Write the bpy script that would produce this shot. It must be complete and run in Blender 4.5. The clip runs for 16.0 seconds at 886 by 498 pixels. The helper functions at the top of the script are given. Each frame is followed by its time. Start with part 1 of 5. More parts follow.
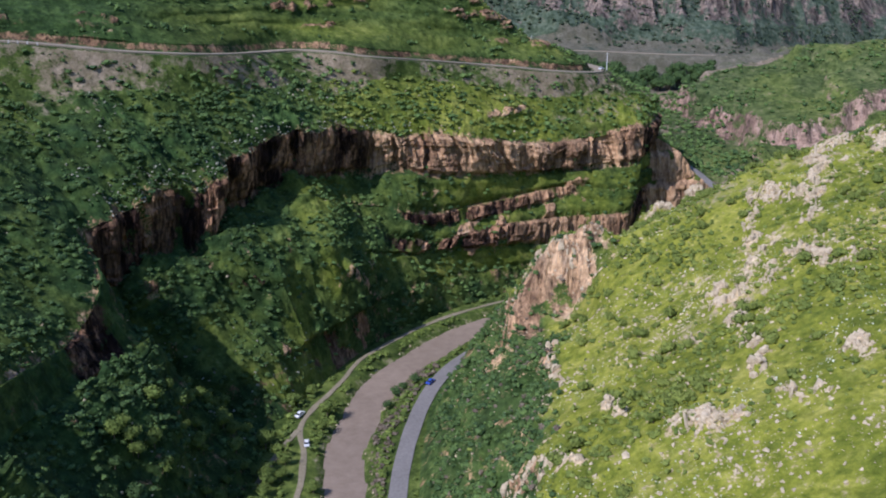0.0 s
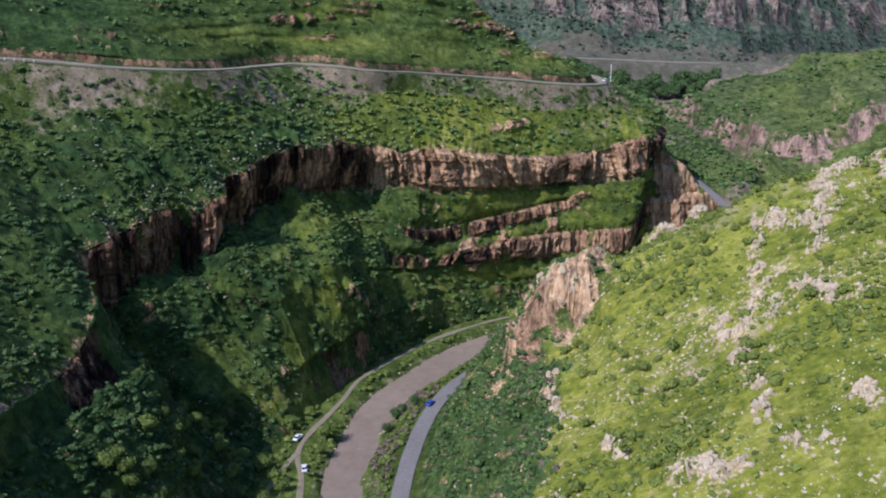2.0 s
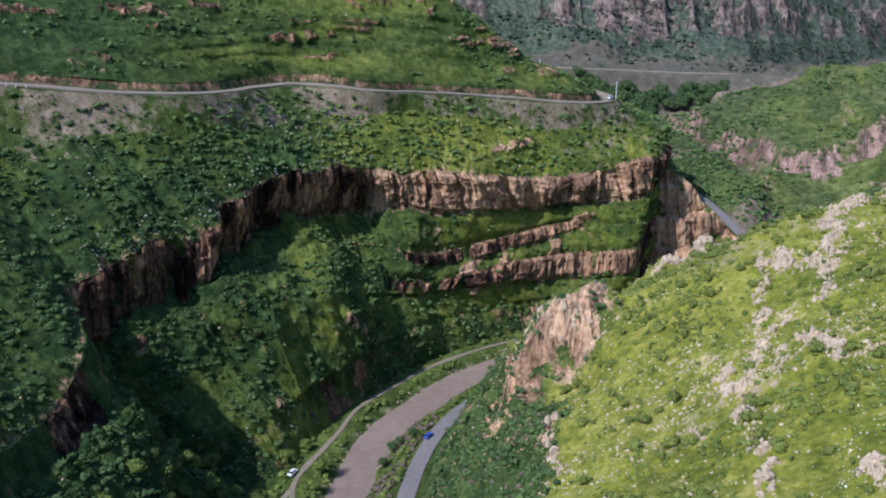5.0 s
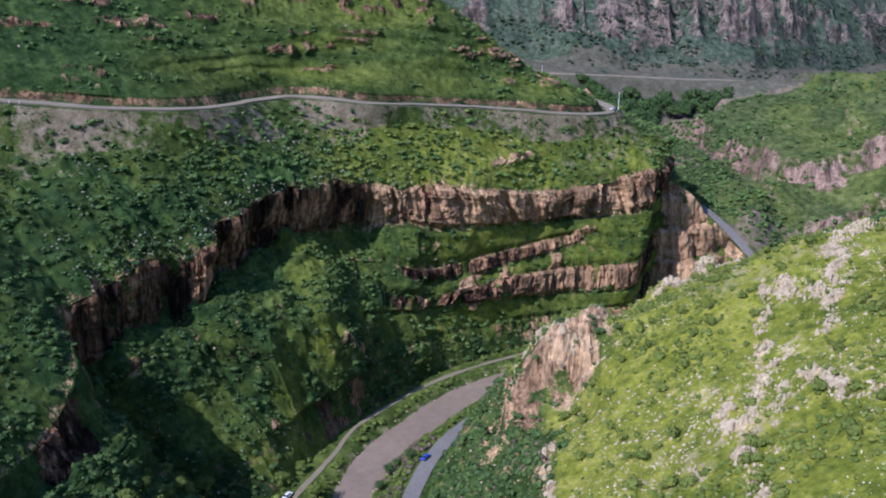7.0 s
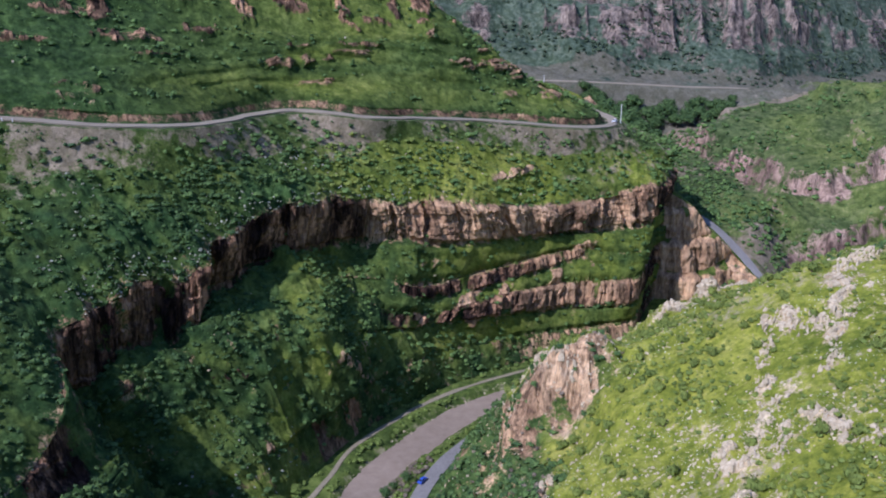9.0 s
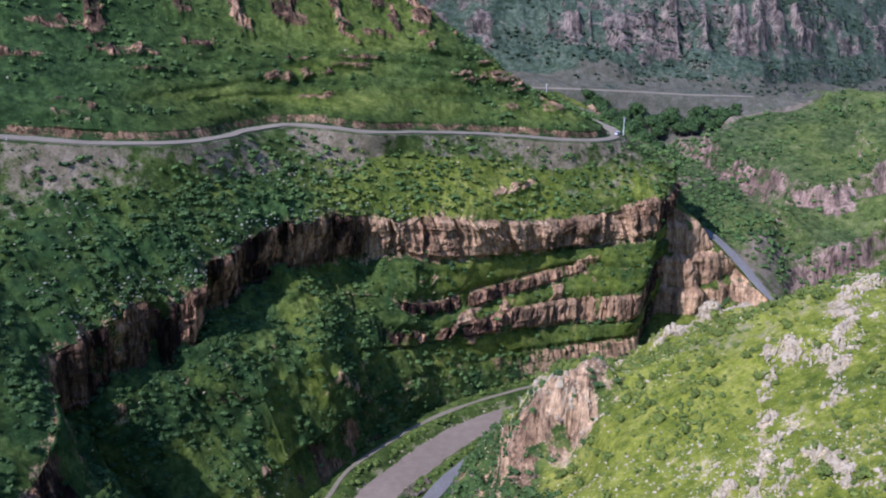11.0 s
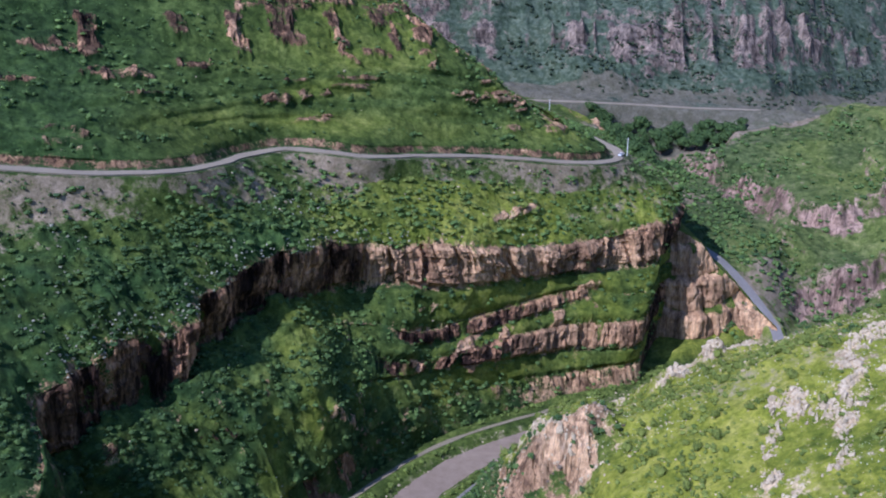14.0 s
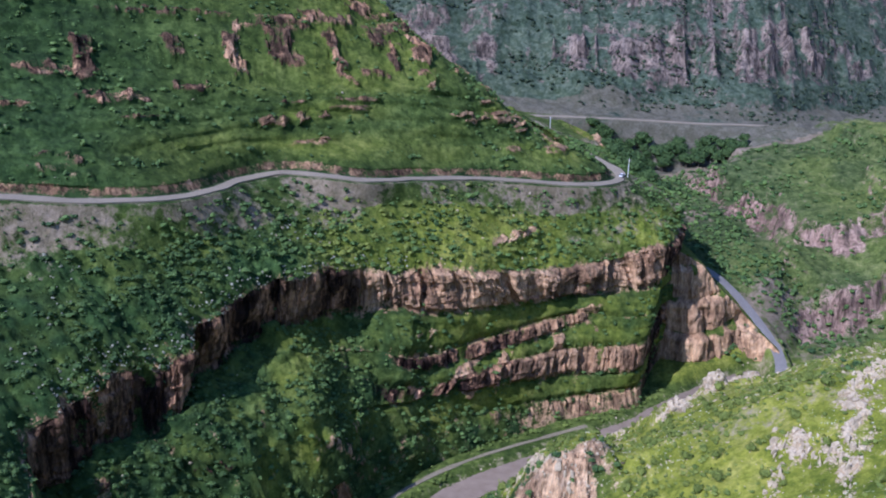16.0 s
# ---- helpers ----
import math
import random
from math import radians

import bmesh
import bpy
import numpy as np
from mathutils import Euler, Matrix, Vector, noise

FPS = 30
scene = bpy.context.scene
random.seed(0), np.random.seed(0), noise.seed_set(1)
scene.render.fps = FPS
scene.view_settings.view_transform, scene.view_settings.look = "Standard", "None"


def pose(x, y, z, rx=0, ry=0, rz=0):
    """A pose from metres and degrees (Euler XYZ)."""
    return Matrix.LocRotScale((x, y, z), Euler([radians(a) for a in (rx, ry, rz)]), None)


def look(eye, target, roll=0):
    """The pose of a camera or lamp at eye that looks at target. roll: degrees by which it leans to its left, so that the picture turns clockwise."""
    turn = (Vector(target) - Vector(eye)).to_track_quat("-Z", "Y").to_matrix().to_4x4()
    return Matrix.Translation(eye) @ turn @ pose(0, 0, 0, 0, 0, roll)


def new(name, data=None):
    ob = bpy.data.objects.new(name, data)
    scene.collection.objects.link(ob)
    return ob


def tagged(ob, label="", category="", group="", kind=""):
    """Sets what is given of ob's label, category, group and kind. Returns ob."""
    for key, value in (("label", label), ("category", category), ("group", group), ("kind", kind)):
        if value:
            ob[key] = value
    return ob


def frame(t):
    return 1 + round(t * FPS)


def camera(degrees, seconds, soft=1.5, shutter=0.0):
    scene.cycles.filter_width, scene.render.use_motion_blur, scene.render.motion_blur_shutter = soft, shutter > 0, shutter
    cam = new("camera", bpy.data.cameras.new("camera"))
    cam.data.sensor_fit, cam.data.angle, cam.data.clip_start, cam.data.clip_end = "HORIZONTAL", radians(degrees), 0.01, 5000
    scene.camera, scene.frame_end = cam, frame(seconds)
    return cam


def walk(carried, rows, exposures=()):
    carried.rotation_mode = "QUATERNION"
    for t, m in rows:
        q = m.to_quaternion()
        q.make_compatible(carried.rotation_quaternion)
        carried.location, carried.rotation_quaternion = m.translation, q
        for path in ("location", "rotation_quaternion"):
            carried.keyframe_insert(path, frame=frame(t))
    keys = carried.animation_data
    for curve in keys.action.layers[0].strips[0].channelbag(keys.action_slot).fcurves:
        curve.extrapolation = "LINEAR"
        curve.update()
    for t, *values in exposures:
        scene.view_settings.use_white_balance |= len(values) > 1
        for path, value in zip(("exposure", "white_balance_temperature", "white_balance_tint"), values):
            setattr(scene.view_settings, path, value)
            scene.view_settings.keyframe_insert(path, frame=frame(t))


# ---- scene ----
cam = camera(47.5, 16.0, soft=2.0)
METRES, EYE, TILT, LEAN, TURN = 80.0, 160.0, -18.0, 0.0, 0.0
ROWS = [
    (0.0, 0.0, 0.0, 0.0, 0.0, 0.0, -0.0),
    (0.5, 0.003, 0.0118, 0.0251, 0.05, -0.06, -0.05),
    (1.0, 0.0071, 0.0259, 0.0529, 0.1, -0.11, -0.1),
    (1.5, 0.0113, 0.0384, 0.0772, 0.17, -0.16, -0.15),
    (2.0, 0.0161, 0.0534, 0.1053, 0.24, -0.21, -0.21),
    (2.5, 0.0219, 0.0673, 0.1294, 0.31, -0.27, -0.26),
    (3.0, 0.0275, 0.0828, 0.1581, 0.4, -0.34, -0.32),
    (3.5, 0.0322, 0.0965, 0.1824, 0.45, -0.4, -0.39),
    (4.0, 0.0378, 0.1124, 0.211, 0.52, -0.47, -0.44),
    (6.5, 0.0675, 0.1859, 0.3432, 0.84, -0.84, -0.72),
    (7.0, 0.0723, 0.201, 0.3729, 0.89, -0.94, -0.78),
    (7.5, 0.0769, 0.2153, 0.3987, 0.94, -1.0, -0.86),
    (8.0, 0.0824, 0.2317, 0.428, 0.99, -1.09, -0.94),
    (8.5, 0.0861, 0.2454, 0.4538, 1.03, -1.16, -1.01),
    (9.0, 0.0911, 0.261, 0.4835, 1.08, -1.25, -1.08),
    (11.5, 0.1138, 0.3322, 0.6161, 1.37, -1.57, -1.37),
    (12.0, 0.117, 0.3484, 0.6459, 1.42, -1.65, -1.44),
    (12.5, 0.1187, 0.3627, 0.6726, 1.45, -1.72, -1.51),
    (13.0, 0.1209, 0.3789, 0.7025, 1.49, -1.8, -1.59),
    (13.5, 0.1232, 0.3935, 0.729, 1.52, -1.86, -1.64),
    (14.0, 0.1254, 0.4099, 0.7598, 1.54, -1.94, -1.71),
    (14.5, 0.1265, 0.4243, 0.7864, 1.57, -2.01, -1.77),
    (15.0, 0.1289, 0.4416, 0.8173, 1.6, -2.09, -1.82),
    (15.5, 0.1301, 0.4556, 0.8494, 1.62, -2.06, -1.92),
    (16.0, 0.1356, 0.4666, 0.8721, 1.64, -1.84, -1.86),
]
walk(cam, [(t, pose(0, 0, EYE, TILT, LEAN, TURN) @ pose(METRES * x, METRES * y, METRES * z, 90 + pitch, roll, yaw)) for t, x, y, z, yaw, pitch, roll in ROWS],
     exposures=[(0, 0.15, 5350, 25), (16, 0.25, 4900, 29)])

# ---- light ----
SUN_AZ, SUN_EL = radians(-134.0), radians(45.0)   # the sun stands behind the camera, to its left
world = bpy.data.worlds.new("sky")
scene.world = world
world.use_nodes = True
wn = world.node_tree.nodes
sky = wn.new("ShaderNodeTexSky")
sky.sky_type, sky.sun_disc = "NISHITA", False
sky.sun_elevation, sky.sun_rotation = SUN_EL, SUN_AZ
sky.altitude, sky.dust_density, sky.ozone_density = 900.0, 0.6, 3.5
wn["Background"].inputs["Strength"].default_value = 0.15
world.node_tree.links.new(sky.outputs["Color"], wn["Background"].inputs["Color"])
sun = new("sun", bpy.data.lights.new("sun", "SUN"))
sun.data.energy, sun.data.angle, sun.data.color = 4.3, radians(0.55), (1.0, 0.93, 0.81)
sun_way = Vector((math.sin(SUN_AZ) * math.cos(SUN_EL), math.cos(SUN_AZ) * math.cos(SUN_EL), math.sin(SUN_EL)))
sun.matrix_world = look(sun_way * 900 + Vector((0, 300, 0)), (0, 300, 0))
scene.view_settings.exposure = 0.0


# ---- noise ----
def lattice(ix, iy, iz, seed):
    h = (ix.astype(np.int64) * 374761393 + iy.astype(np.int64) * 668265263 + iz.astype(np.int64) * 2147483647 + seed * 974634541) & 0xFFFFFFFF
    h = ((h ^ (h >> 13)) * 1274126177) & 0xFFFFFFFF
    h = ((h ^ (h >> 16)) * 2246822519) & 0xFFFFFFFF
    return ((h ^ (h >> 15)) & 0xFFFFFF) / float(0xFFFFFF)


def noise3(x, y, z, seed=0):
    """Smooth value noise, -1 to 1."""
    fx, fy, fz = np.floor(x), np.floor(y), np.floor(z)
    tx, ty, tz = x - fx, y - fy, z - fz
    tx, ty, tz = (t * t * t * (t * (t * 6 - 15) + 10) for t in (tx, ty, tz))
    total = 0
    for a in (0, 1):
        for b in (0, 1):
            for c in (0, 1):
                w = (tx if a else 1 - tx) * (ty if b else 1 - ty) * (tz if c else 1 - tz)
                total = total + w * lattice(fx + a, fy + b, fz + c, seed)
    return total * 2 - 1


def fractal(x, y, z, octaves=4, seed=0, gain=0.5):
    total, amp, f = 0, 1.0, 1.0
    for o in range(octaves):
        total = total + amp * noise3(x * f + 17.3 * o, y * f + 5.1 * o, z * f + 9.7 * o, seed + o)
        amp, f = amp * gain, f * 2.03
    return total


def ridged(x, y, z, octaves=4, seed=0, gain=0.55):
    total, amp, f = 0, 1.0, 1.0
    for o in range(octaves):
        total = total + amp * (1 - 2 * np.abs(noise3(x * f + 3.7 * o, y * f + 8.1 * o, z * f + 1.9 * o, seed + o)))
        amp, f = amp * gain, f * 2.1
    return total


def ramp01(v, lo, hi):
    t = np.clip((v - lo) / (hi - lo), 0, 1)
    return t * t * (3 - 2 * t)


def glide(knots, at):
    """A smooth curve through knots (s, values...), sampled at the parameters `at`."""
    k = np.array(knots, float)
    s, v = k[:, 0], k[:, 1:]
    d = np.diff(v, axis=0) / np.diff(s)[:, None]
    m = np.vstack([d[:1], (d[1:] + d[:-1]) / 2, d[-1:]])
    i = np.clip(np.searchsorted(s, at) - 1, 0, len(s) - 2)
    h = (s[i + 1] - s[i])[:, None]
    t = np.clip((at - s[i])[:, None] / h, 0, 1)
    return ((2 * t**3 - 3 * t**2 + 1) * v[i] + (t**3 - 2 * t**2 + t) * h * m[i]
            + (-2 * t**3 + 3 * t**2) * v[i + 1] + (t**3 - t**2) * h * m[i + 1])


def along(points, step):
    """Points about `step` apart on a smooth line through the given ones, with their sideways directions in plan."""
    p = np.array(points, float)
    s = np.concatenate([[0], np.cumsum(np.linalg.norm(np.diff(p, axis=0), axis=1))])
    at = np.linspace(0, s[-1], max(2, int(s[-1] / step) + 1))
    q = glide(np.column_stack([s, p]), at)
    d = np.gradient(q, axis=0)[:, :2]
    d /= np.linalg.norm(d, axis=1)[:, None] + 1e-9
    return q, np.column_stack([d[:, 1], -d[:, 0], np.zeros(len(d))]), at


def distance_to(points, x, y):
    """Distance in plan from a line through the points, positive on its right-hand side."""
    q, _, _ = along([(*p[:2], 0) for p in points], 6.0)
    best, sign = np.full(x.shape, 1e9), np.ones(x.shape)
    for a, b in zip(q[:-1], q[1:]):
        ex, ey = b[0] - a[0], b[1] - a[1]
        t = np.clip(((x - a[0]) * ex + (y - a[1]) * ey) / (ex * ex + ey * ey), 0, 1)
        dx, dy = x - a[0] - t * ex, y - a[1] - t * ey
        d = np.hypot(dx, dy)
        near = d < best
        best = np.where(near, d, best)
        sign = np.where(near, np.where(ex * dy - ey * dx < 0, 1.0, -1.0), sign)
    return best * sign


# ---- materials ----
def material(name):
    m = bpy.data.materials.new(name)
    m.use_nodes = True
    nt = m.node_tree
    return m, nt, nt.nodes, nt.links, nt.nodes["Principled BSDF"]


def tex(nt, scale, detail=6, rough=0.6, stretch=None, kind="ShaderNodeTexNoise", local=False):
    co = nt.nodes.new("ShaderNodeTexCoord" if local else "ShaderNodeNewGeometry")
    t = nt.nodes.new(kind)
    if kind == "ShaderNodeTexNoise":
        t.inputs["Detail"].default_value, t.inputs["Roughness"].default_value = detail, rough
    t.inputs["Scale"].default_value = scale
    src = co.outputs["Object" if local else "Position"]
    if stretch:
        mp = nt.nodes.new("ShaderNodeMapping")
        mp.inputs["Scale"].default_value = stretch
        nt.links.new(src, mp.inputs["Vector"])
        src = mp.outputs["Vector"]
    nt.links.new(src, t.inputs["Vector"])
    return t.outputs[0]


def colours(nt, value, *stops):
    r = nt.nodes.new("ShaderNodeValToRGB")
    while len(r.color_ramp.elements) < len(stops):
        r.color_ramp.elements.new(0.5)
    for e, (p, c) in zip(r.color_ramp.elements, stops):
        e.position, e.color = p, (*c, 1)
    nt.links.new(value, r.inputs[0])
    return r.outputs[0]


def mixed(nt, fac, a, b, blend="MIX"):
    n = nt.nodes.new("ShaderNodeMix")
    n.data_type, n.blend_type = "RGBA", blend
    for socket, v in ((n.inputs[0], fac), (n.inputs[6], a), (n.inputs[7], b)):
        if isinstance(v, (int, float)):
            socket.default_value = v
        elif isinstance(v, tuple):
            socket.default_value = (*v, 1)
        else:
            nt.links.new(v, socket)
    return n.outputs[2]


def calc(nt, op, a, b=0.0, clamp=False):
    n = nt.nodes.new("ShaderNodeMath")
    n.operation, n.use_clamp = op, clamp
    for socket, v in zip(n.inputs, (a, b)):
        if isinstance(v, (int, float)):
            socket.default_value = v
        else:
            nt.links.new(v, socket)
    return n.outputs[0]


def attribute(nt, name):
    n = nt.nodes.new("ShaderNodeAttribute")
    n.attribute_name = name
    return n.outputs["Fac"]


def relief(nt, bsdf, height, strength=0.5, distance=0.3):
    b = nt.nodes.new("ShaderNodeBump")
    b.inputs["Strength"].default_value, b.inputs["Distance"].default_value = strength, distance
    nt.links.new(height, b.inputs["Height"])
    nt.links.new(b.outputs[0], bsdf.inputs["Normal"])


def land_material(name, scrub_tints, meadow_tints, rock_tints, pale_tints, bare_tints):
    """Turf, scrub, rock and bare earth, laid out by the mesh's own masks and broken up by noise."""
    m, nt, nodes, links, bsdf = material(name)
    fine, mid, wide = tex(nt, 1.4, 6, 0.7), tex(nt, 0.22, 6, 0.65), tex(nt, 0.03, 5, 0.6)
    cover = attribute(nt, "meadow")
    spread_noise = mixed(nt, 0.45, mid, wide)
    scrub = colours(nt, spread_noise, (0.36, scrub_tints[0]), (0.5, scrub_tints[1]), (0.64, scrub_tints[2]))
    meadow = colours(nt, spread_noise, (0.36, meadow_tints[0]), (0.5, meadow_tints[1]), (0.62, meadow_tints[2]))
    grass = mixed(nt, cover, scrub, meadow)
    tufts = colours(nt, tex(nt, 0.75, 7, 0.75), (0.36, (0.42, 0.50, 0.36)), (0.58, (1.0, 1.0, 0.96)))
    grass = mixed(nt, 0.75, grass, tufts, "MULTIPLY")
    clumps = colours(nt, tex(nt, 0.30, 4, 0.55), (0.43, (0.36, 0.44, 0.34)), (0.53, (1.0, 1.0, 1.0)))
    grass = mixed(nt, mixed(nt, cover, (0.7, 0.7, 0.7), (0.3, 0.3, 0.3)), grass, clumps, "MULTIPLY")
    belts = colours(nt, tex(nt, 0.07, 6, 0.66, (1.0, 1.0, 4.0)), (0.38, (0.50, 0.60, 0.48)), (0.56, (1.0, 1.0, 1.0)))
    grass = mixed(nt, 0.65, grass, belts, "MULTIPLY")
    streak = tex(nt, 0.45, 7, 0.68, (1.0, 1.0, 0.16))
    strata = tex(nt, 0.35, 5, 0.6, (0.06, 0.06, 1.4))
    shade = mixed(nt, 0.35, mixed(nt, 0.35, streak, strata), tex(nt, 0.07, 4, 0.6))
    stops = (0.36, 0.46, 0.55, 0.66)
    rock = mixed(nt, cover, colours(nt, shade, *zip(stops, rock_tints)), colours(nt, shade, *zip(stops, pale_tints)))
    rock = mixed(nt, 0.4, rock, colours(nt, tex(nt, 2.2, 6, 0.75), (0.34, (0.35, 0.32, 0.31)), (0.6, (1, 1, 1))), "MULTIPLY")
    crack = nt.nodes.new("ShaderNodeTexVoronoi")
    crack.feature = "DISTANCE_TO_EDGE"
    place = nt.nodes.new("ShaderNodeMapping")
    place.inputs["Scale"].default_value = (0.40, 0.40, 0.075)
    geo = nt.nodes.new("ShaderNodeNewGeometry")
    shift = mixed(nt, 0.12, geo.outputs["Position"], tex(nt, 0.35, 3, 0.6), "ADD")
    links.new(shift, place.inputs["Vector"])
    links.new(place.outputs[0], crack.inputs["Vector"])
    crack.inputs["Scale"].default_value = 1.0
    rock = mixed(nt, mixed(nt, cover, (0.38, 0.38, 0.38), (0.2, 0.2, 0.2)), rock, colours(nt, crack.outputs["Distance"], (0.01, (0.22, 0.19, 0.19)), (0.09, (1, 1, 1))), "MULTIPLY")
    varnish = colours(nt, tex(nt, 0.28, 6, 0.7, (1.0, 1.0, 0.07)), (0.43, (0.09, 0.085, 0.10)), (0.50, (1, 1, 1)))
    stain_shade_fac = calc(nt, "ADD", 0.62, calc(nt, "MULTIPLY", attribute(nt, "stain_shade"), 0.3), True)
    # dark varnish coat, which also colours the left wall's shade into the rock
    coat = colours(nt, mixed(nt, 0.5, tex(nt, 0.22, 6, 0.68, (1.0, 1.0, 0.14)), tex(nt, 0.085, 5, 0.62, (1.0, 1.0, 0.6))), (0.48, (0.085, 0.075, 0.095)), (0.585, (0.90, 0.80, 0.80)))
    rock = mixed(nt, attribute(nt, "stain_shade"), rock, coat, "MULTIPLY")
    rock = mixed(nt, mixed(nt, cover, stain_shade_fac, (0.35, 0.35, 0.35)), rock, varnish, "MULTIPLY")
    seep = colours(nt, tex(nt, 0.85, 5, 0.62, (1.0, 1.0, 0.05)), (0.39, (0.12, 0.105, 0.115)), (0.46, (1, 1, 1)))
    rock = mixed(nt, mixed(nt, cover, (0.6, 0.6, 0.6), (0.15, 0.15, 0.15)), rock, seep, "MULTIPLY")
    curtain = colours(nt, tex(nt, 0.085, 5, 0.62, (1.0, 1.0, 0.22)), (0.41, (0.20, 0.18, 0.20)), (0.50, (1, 1, 1)))
    rock = mixed(nt, mixed(nt, cover, (0.55, 0.55, 0.55), (0.3, 0.3, 0.3)), rock, curtain, "MULTIPLY")
    bare = colours(nt, mid, (0.3, bare_tints[0]), (0.7, bare_tints[1]))
    bare = mixed(nt, 0.75, bare, colours(nt, tex(nt, 0.9, 8, 0.78), (0.36, (0.42, 0.44, 0.38)), (0.6, (1, 1, 1))), "MULTIPLY")
    bare = mixed(nt, 0.6, bare, colours(nt, tex(nt, 0.16, 5, 0.65), (0.4, (0.55, 0.58, 0.45)), (0.58, (1, 1, 1))), "MULTIPLY")
    edge = calc(nt, "MULTIPLY", calc(nt, "SUBTRACT", mid, 0.5), 1.6)
    edge = calc(nt, "ADD", edge, calc(nt, "MULTIPLY", calc(nt, "SUBTRACT", fine, 0.5), 1.0))
    rf = calc(nt, "MULTIPLY", calc(nt, "SUBTRACT", calc(nt, "ADD", attribute(nt, "rock"), edge), 0.42), 6.0, True)
    bf = calc(nt, "MULTIPLY", calc(nt, "SUBTRACT", calc(nt, "ADD", attribute(nt, "bare"), edge), 0.5), 4.0, True)
    links.new(mixed(nt, rf, mixed(nt, bf, grass, bare), rock), bsdf.inputs["Base Color"])
    bsdf.inputs["Roughness"].default_value = 0.95
    bsdf.inputs["Specular IOR Level"].default_value = 0.15
    relief(nt, bsdf, mixed(nt, 0.5, fine, streak), 0.9, 0.8)
    return m


ROCK = ((0.22, 0.135, 0.085), (0.54, 0.335, 0.175), (0.76, 0.495, 0.265), (0.79, 0.585, 0.36))
PALE = ((0.35, 0.25, 0.135), (0.62, 0.475, 0.27), (0.75, 0.60, 0.37), (0.79, 0.675, 0.46))
BARE = ((0.27, 0.22, 0.13), (0.45, 0.375, 0.24))
SCRUB = ((0.034, 0.060, 0.020), (0.070, 0.118, 0.033), (0.14, 0.20, 0.050))
MEADOW = ((0.12, 0.155, 0.02), (0.30, 0.31, 0.036), (0.44, 0.41, 0.085))
land_mat = land_material("turf_and_rock", SCRUB, MEADOW, ROCK, PALE, BARE)
far_hill_mat = land_material("far_hill_turf_and_rock", ((0.045, 0.065, 0.030), (0.085, 0.115, 0.045), (0.15, 0.18, 0.07)), ((0.11, 0.145, 0.030), (0.22, 0.255, 0.05), (0.34, 0.33, 0.11)),
                             ((0.17, 0.115, 0.085), (0.36, 0.24, 0.175), (0.52, 0.36, 0.265), (0.60, 0.45, 0.345)), ((0.19, 0.13, 0.09), (0.40, 0.28, 0.20), (0.56, 0.40, 0.29), (0.62, 0.48, 0.36)), ((0.20, 0.16, 0.11), (0.34, 0.27, 0.19)))
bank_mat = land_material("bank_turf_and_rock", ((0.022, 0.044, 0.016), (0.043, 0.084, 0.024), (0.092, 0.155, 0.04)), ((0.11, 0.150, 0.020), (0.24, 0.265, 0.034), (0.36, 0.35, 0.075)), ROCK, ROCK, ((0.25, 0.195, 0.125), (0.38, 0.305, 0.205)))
# haze is painted into the mountain's scrub tints: paler and bluer green
far_mat = land_material("hazed_scrub_and_rock", ((0.06, 0.085, 0.062), (0.105, 0.135, 0.095), (0.155, 0.18, 0.12)), MEADOW,
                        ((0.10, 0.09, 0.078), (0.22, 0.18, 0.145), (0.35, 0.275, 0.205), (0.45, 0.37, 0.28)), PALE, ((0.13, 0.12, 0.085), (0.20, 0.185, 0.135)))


def plain_material(name, lo, hi, scale, rough=0.9, bump=0.3, local=False):
    m, nt, nodes, links, bsdf = material(name)
    n = tex(nt, scale, 8, 0.65, local=local)
    col = colours(nt, n, (0.3, lo), (0.7, hi))
    wide = colours(nt, tex(nt, scale * 0.08, 4, 0.6, local=local), (0.3, (0.72, 0.72, 0.72)), (0.7, (1, 1, 1)))
    links.new(mixed(nt, 0.7, col, wide, "MULTIPLY"), bsdf.inputs["Base Color"])
    bsdf.inputs["Roughness"].default_value = rough
    bsdf.inputs["Specular IOR Level"].default_value = 0.2 if rough < 0.8 else 0.12
    relief(nt, bsdf, n, bump, 0.1)
    return m


gravel_mat = plain_material("gravel_road", (0.25, 0.21, 0.145), (0.36, 0.305, 0.21), 1.5)
dirt_mat = plain_material("dirt_track", (0.20, 0.17, 0.10), (0.33, 0.285, 0.19), 1.2)
asphalt_mat = plain_material("asphalt", (0.18, 0.168, 0.148), (0.27, 0.252, 0.225), 1.1, 0.9)
water_mat = plain_material("muddy_water", (0.23, 0.176, 0.122), (0.315, 0.247, 0.18), 0.25, 0.5, 0.25)


# ---- building helpers ----
def mesh_from(name, verts, faces, mats, smooth=True, masks=None):
    """A mesh object from arrays; faces all have the same number of corners."""
    me = bpy.data.meshes.new(name)
    verts, faces = np.asarray(verts, np.float32), np.asarray(faces, np.int32)
    n = faces.shape[1]
    me.vertices.add(len(verts))
    me.vertices.foreach_set("co", verts.ravel())
    me.loops.add(faces.size)
    me.loops.foreach_set("vertex_index", faces.ravel())
    me.polygons.add(len(faces))
    me.polygons.foreach_set("loop_start", np.arange(0, faces.size, n, dtype=np.int32))
    me.polygons.foreach_set("use_smooth", np.full(len(faces), smooth))
    me.update(calc_edges=True)
    for key, values in (masks or {}).items():
        a = me.attributes.new(key, "FLOAT", "POINT")
        a.data.foreach_set("value", np.asarray(values, np.float32).ravel())
    for m in mats if isinstance(mats, (list, tuple)) else [mats]:
        me.materials.append(m)
    return new(name, me)


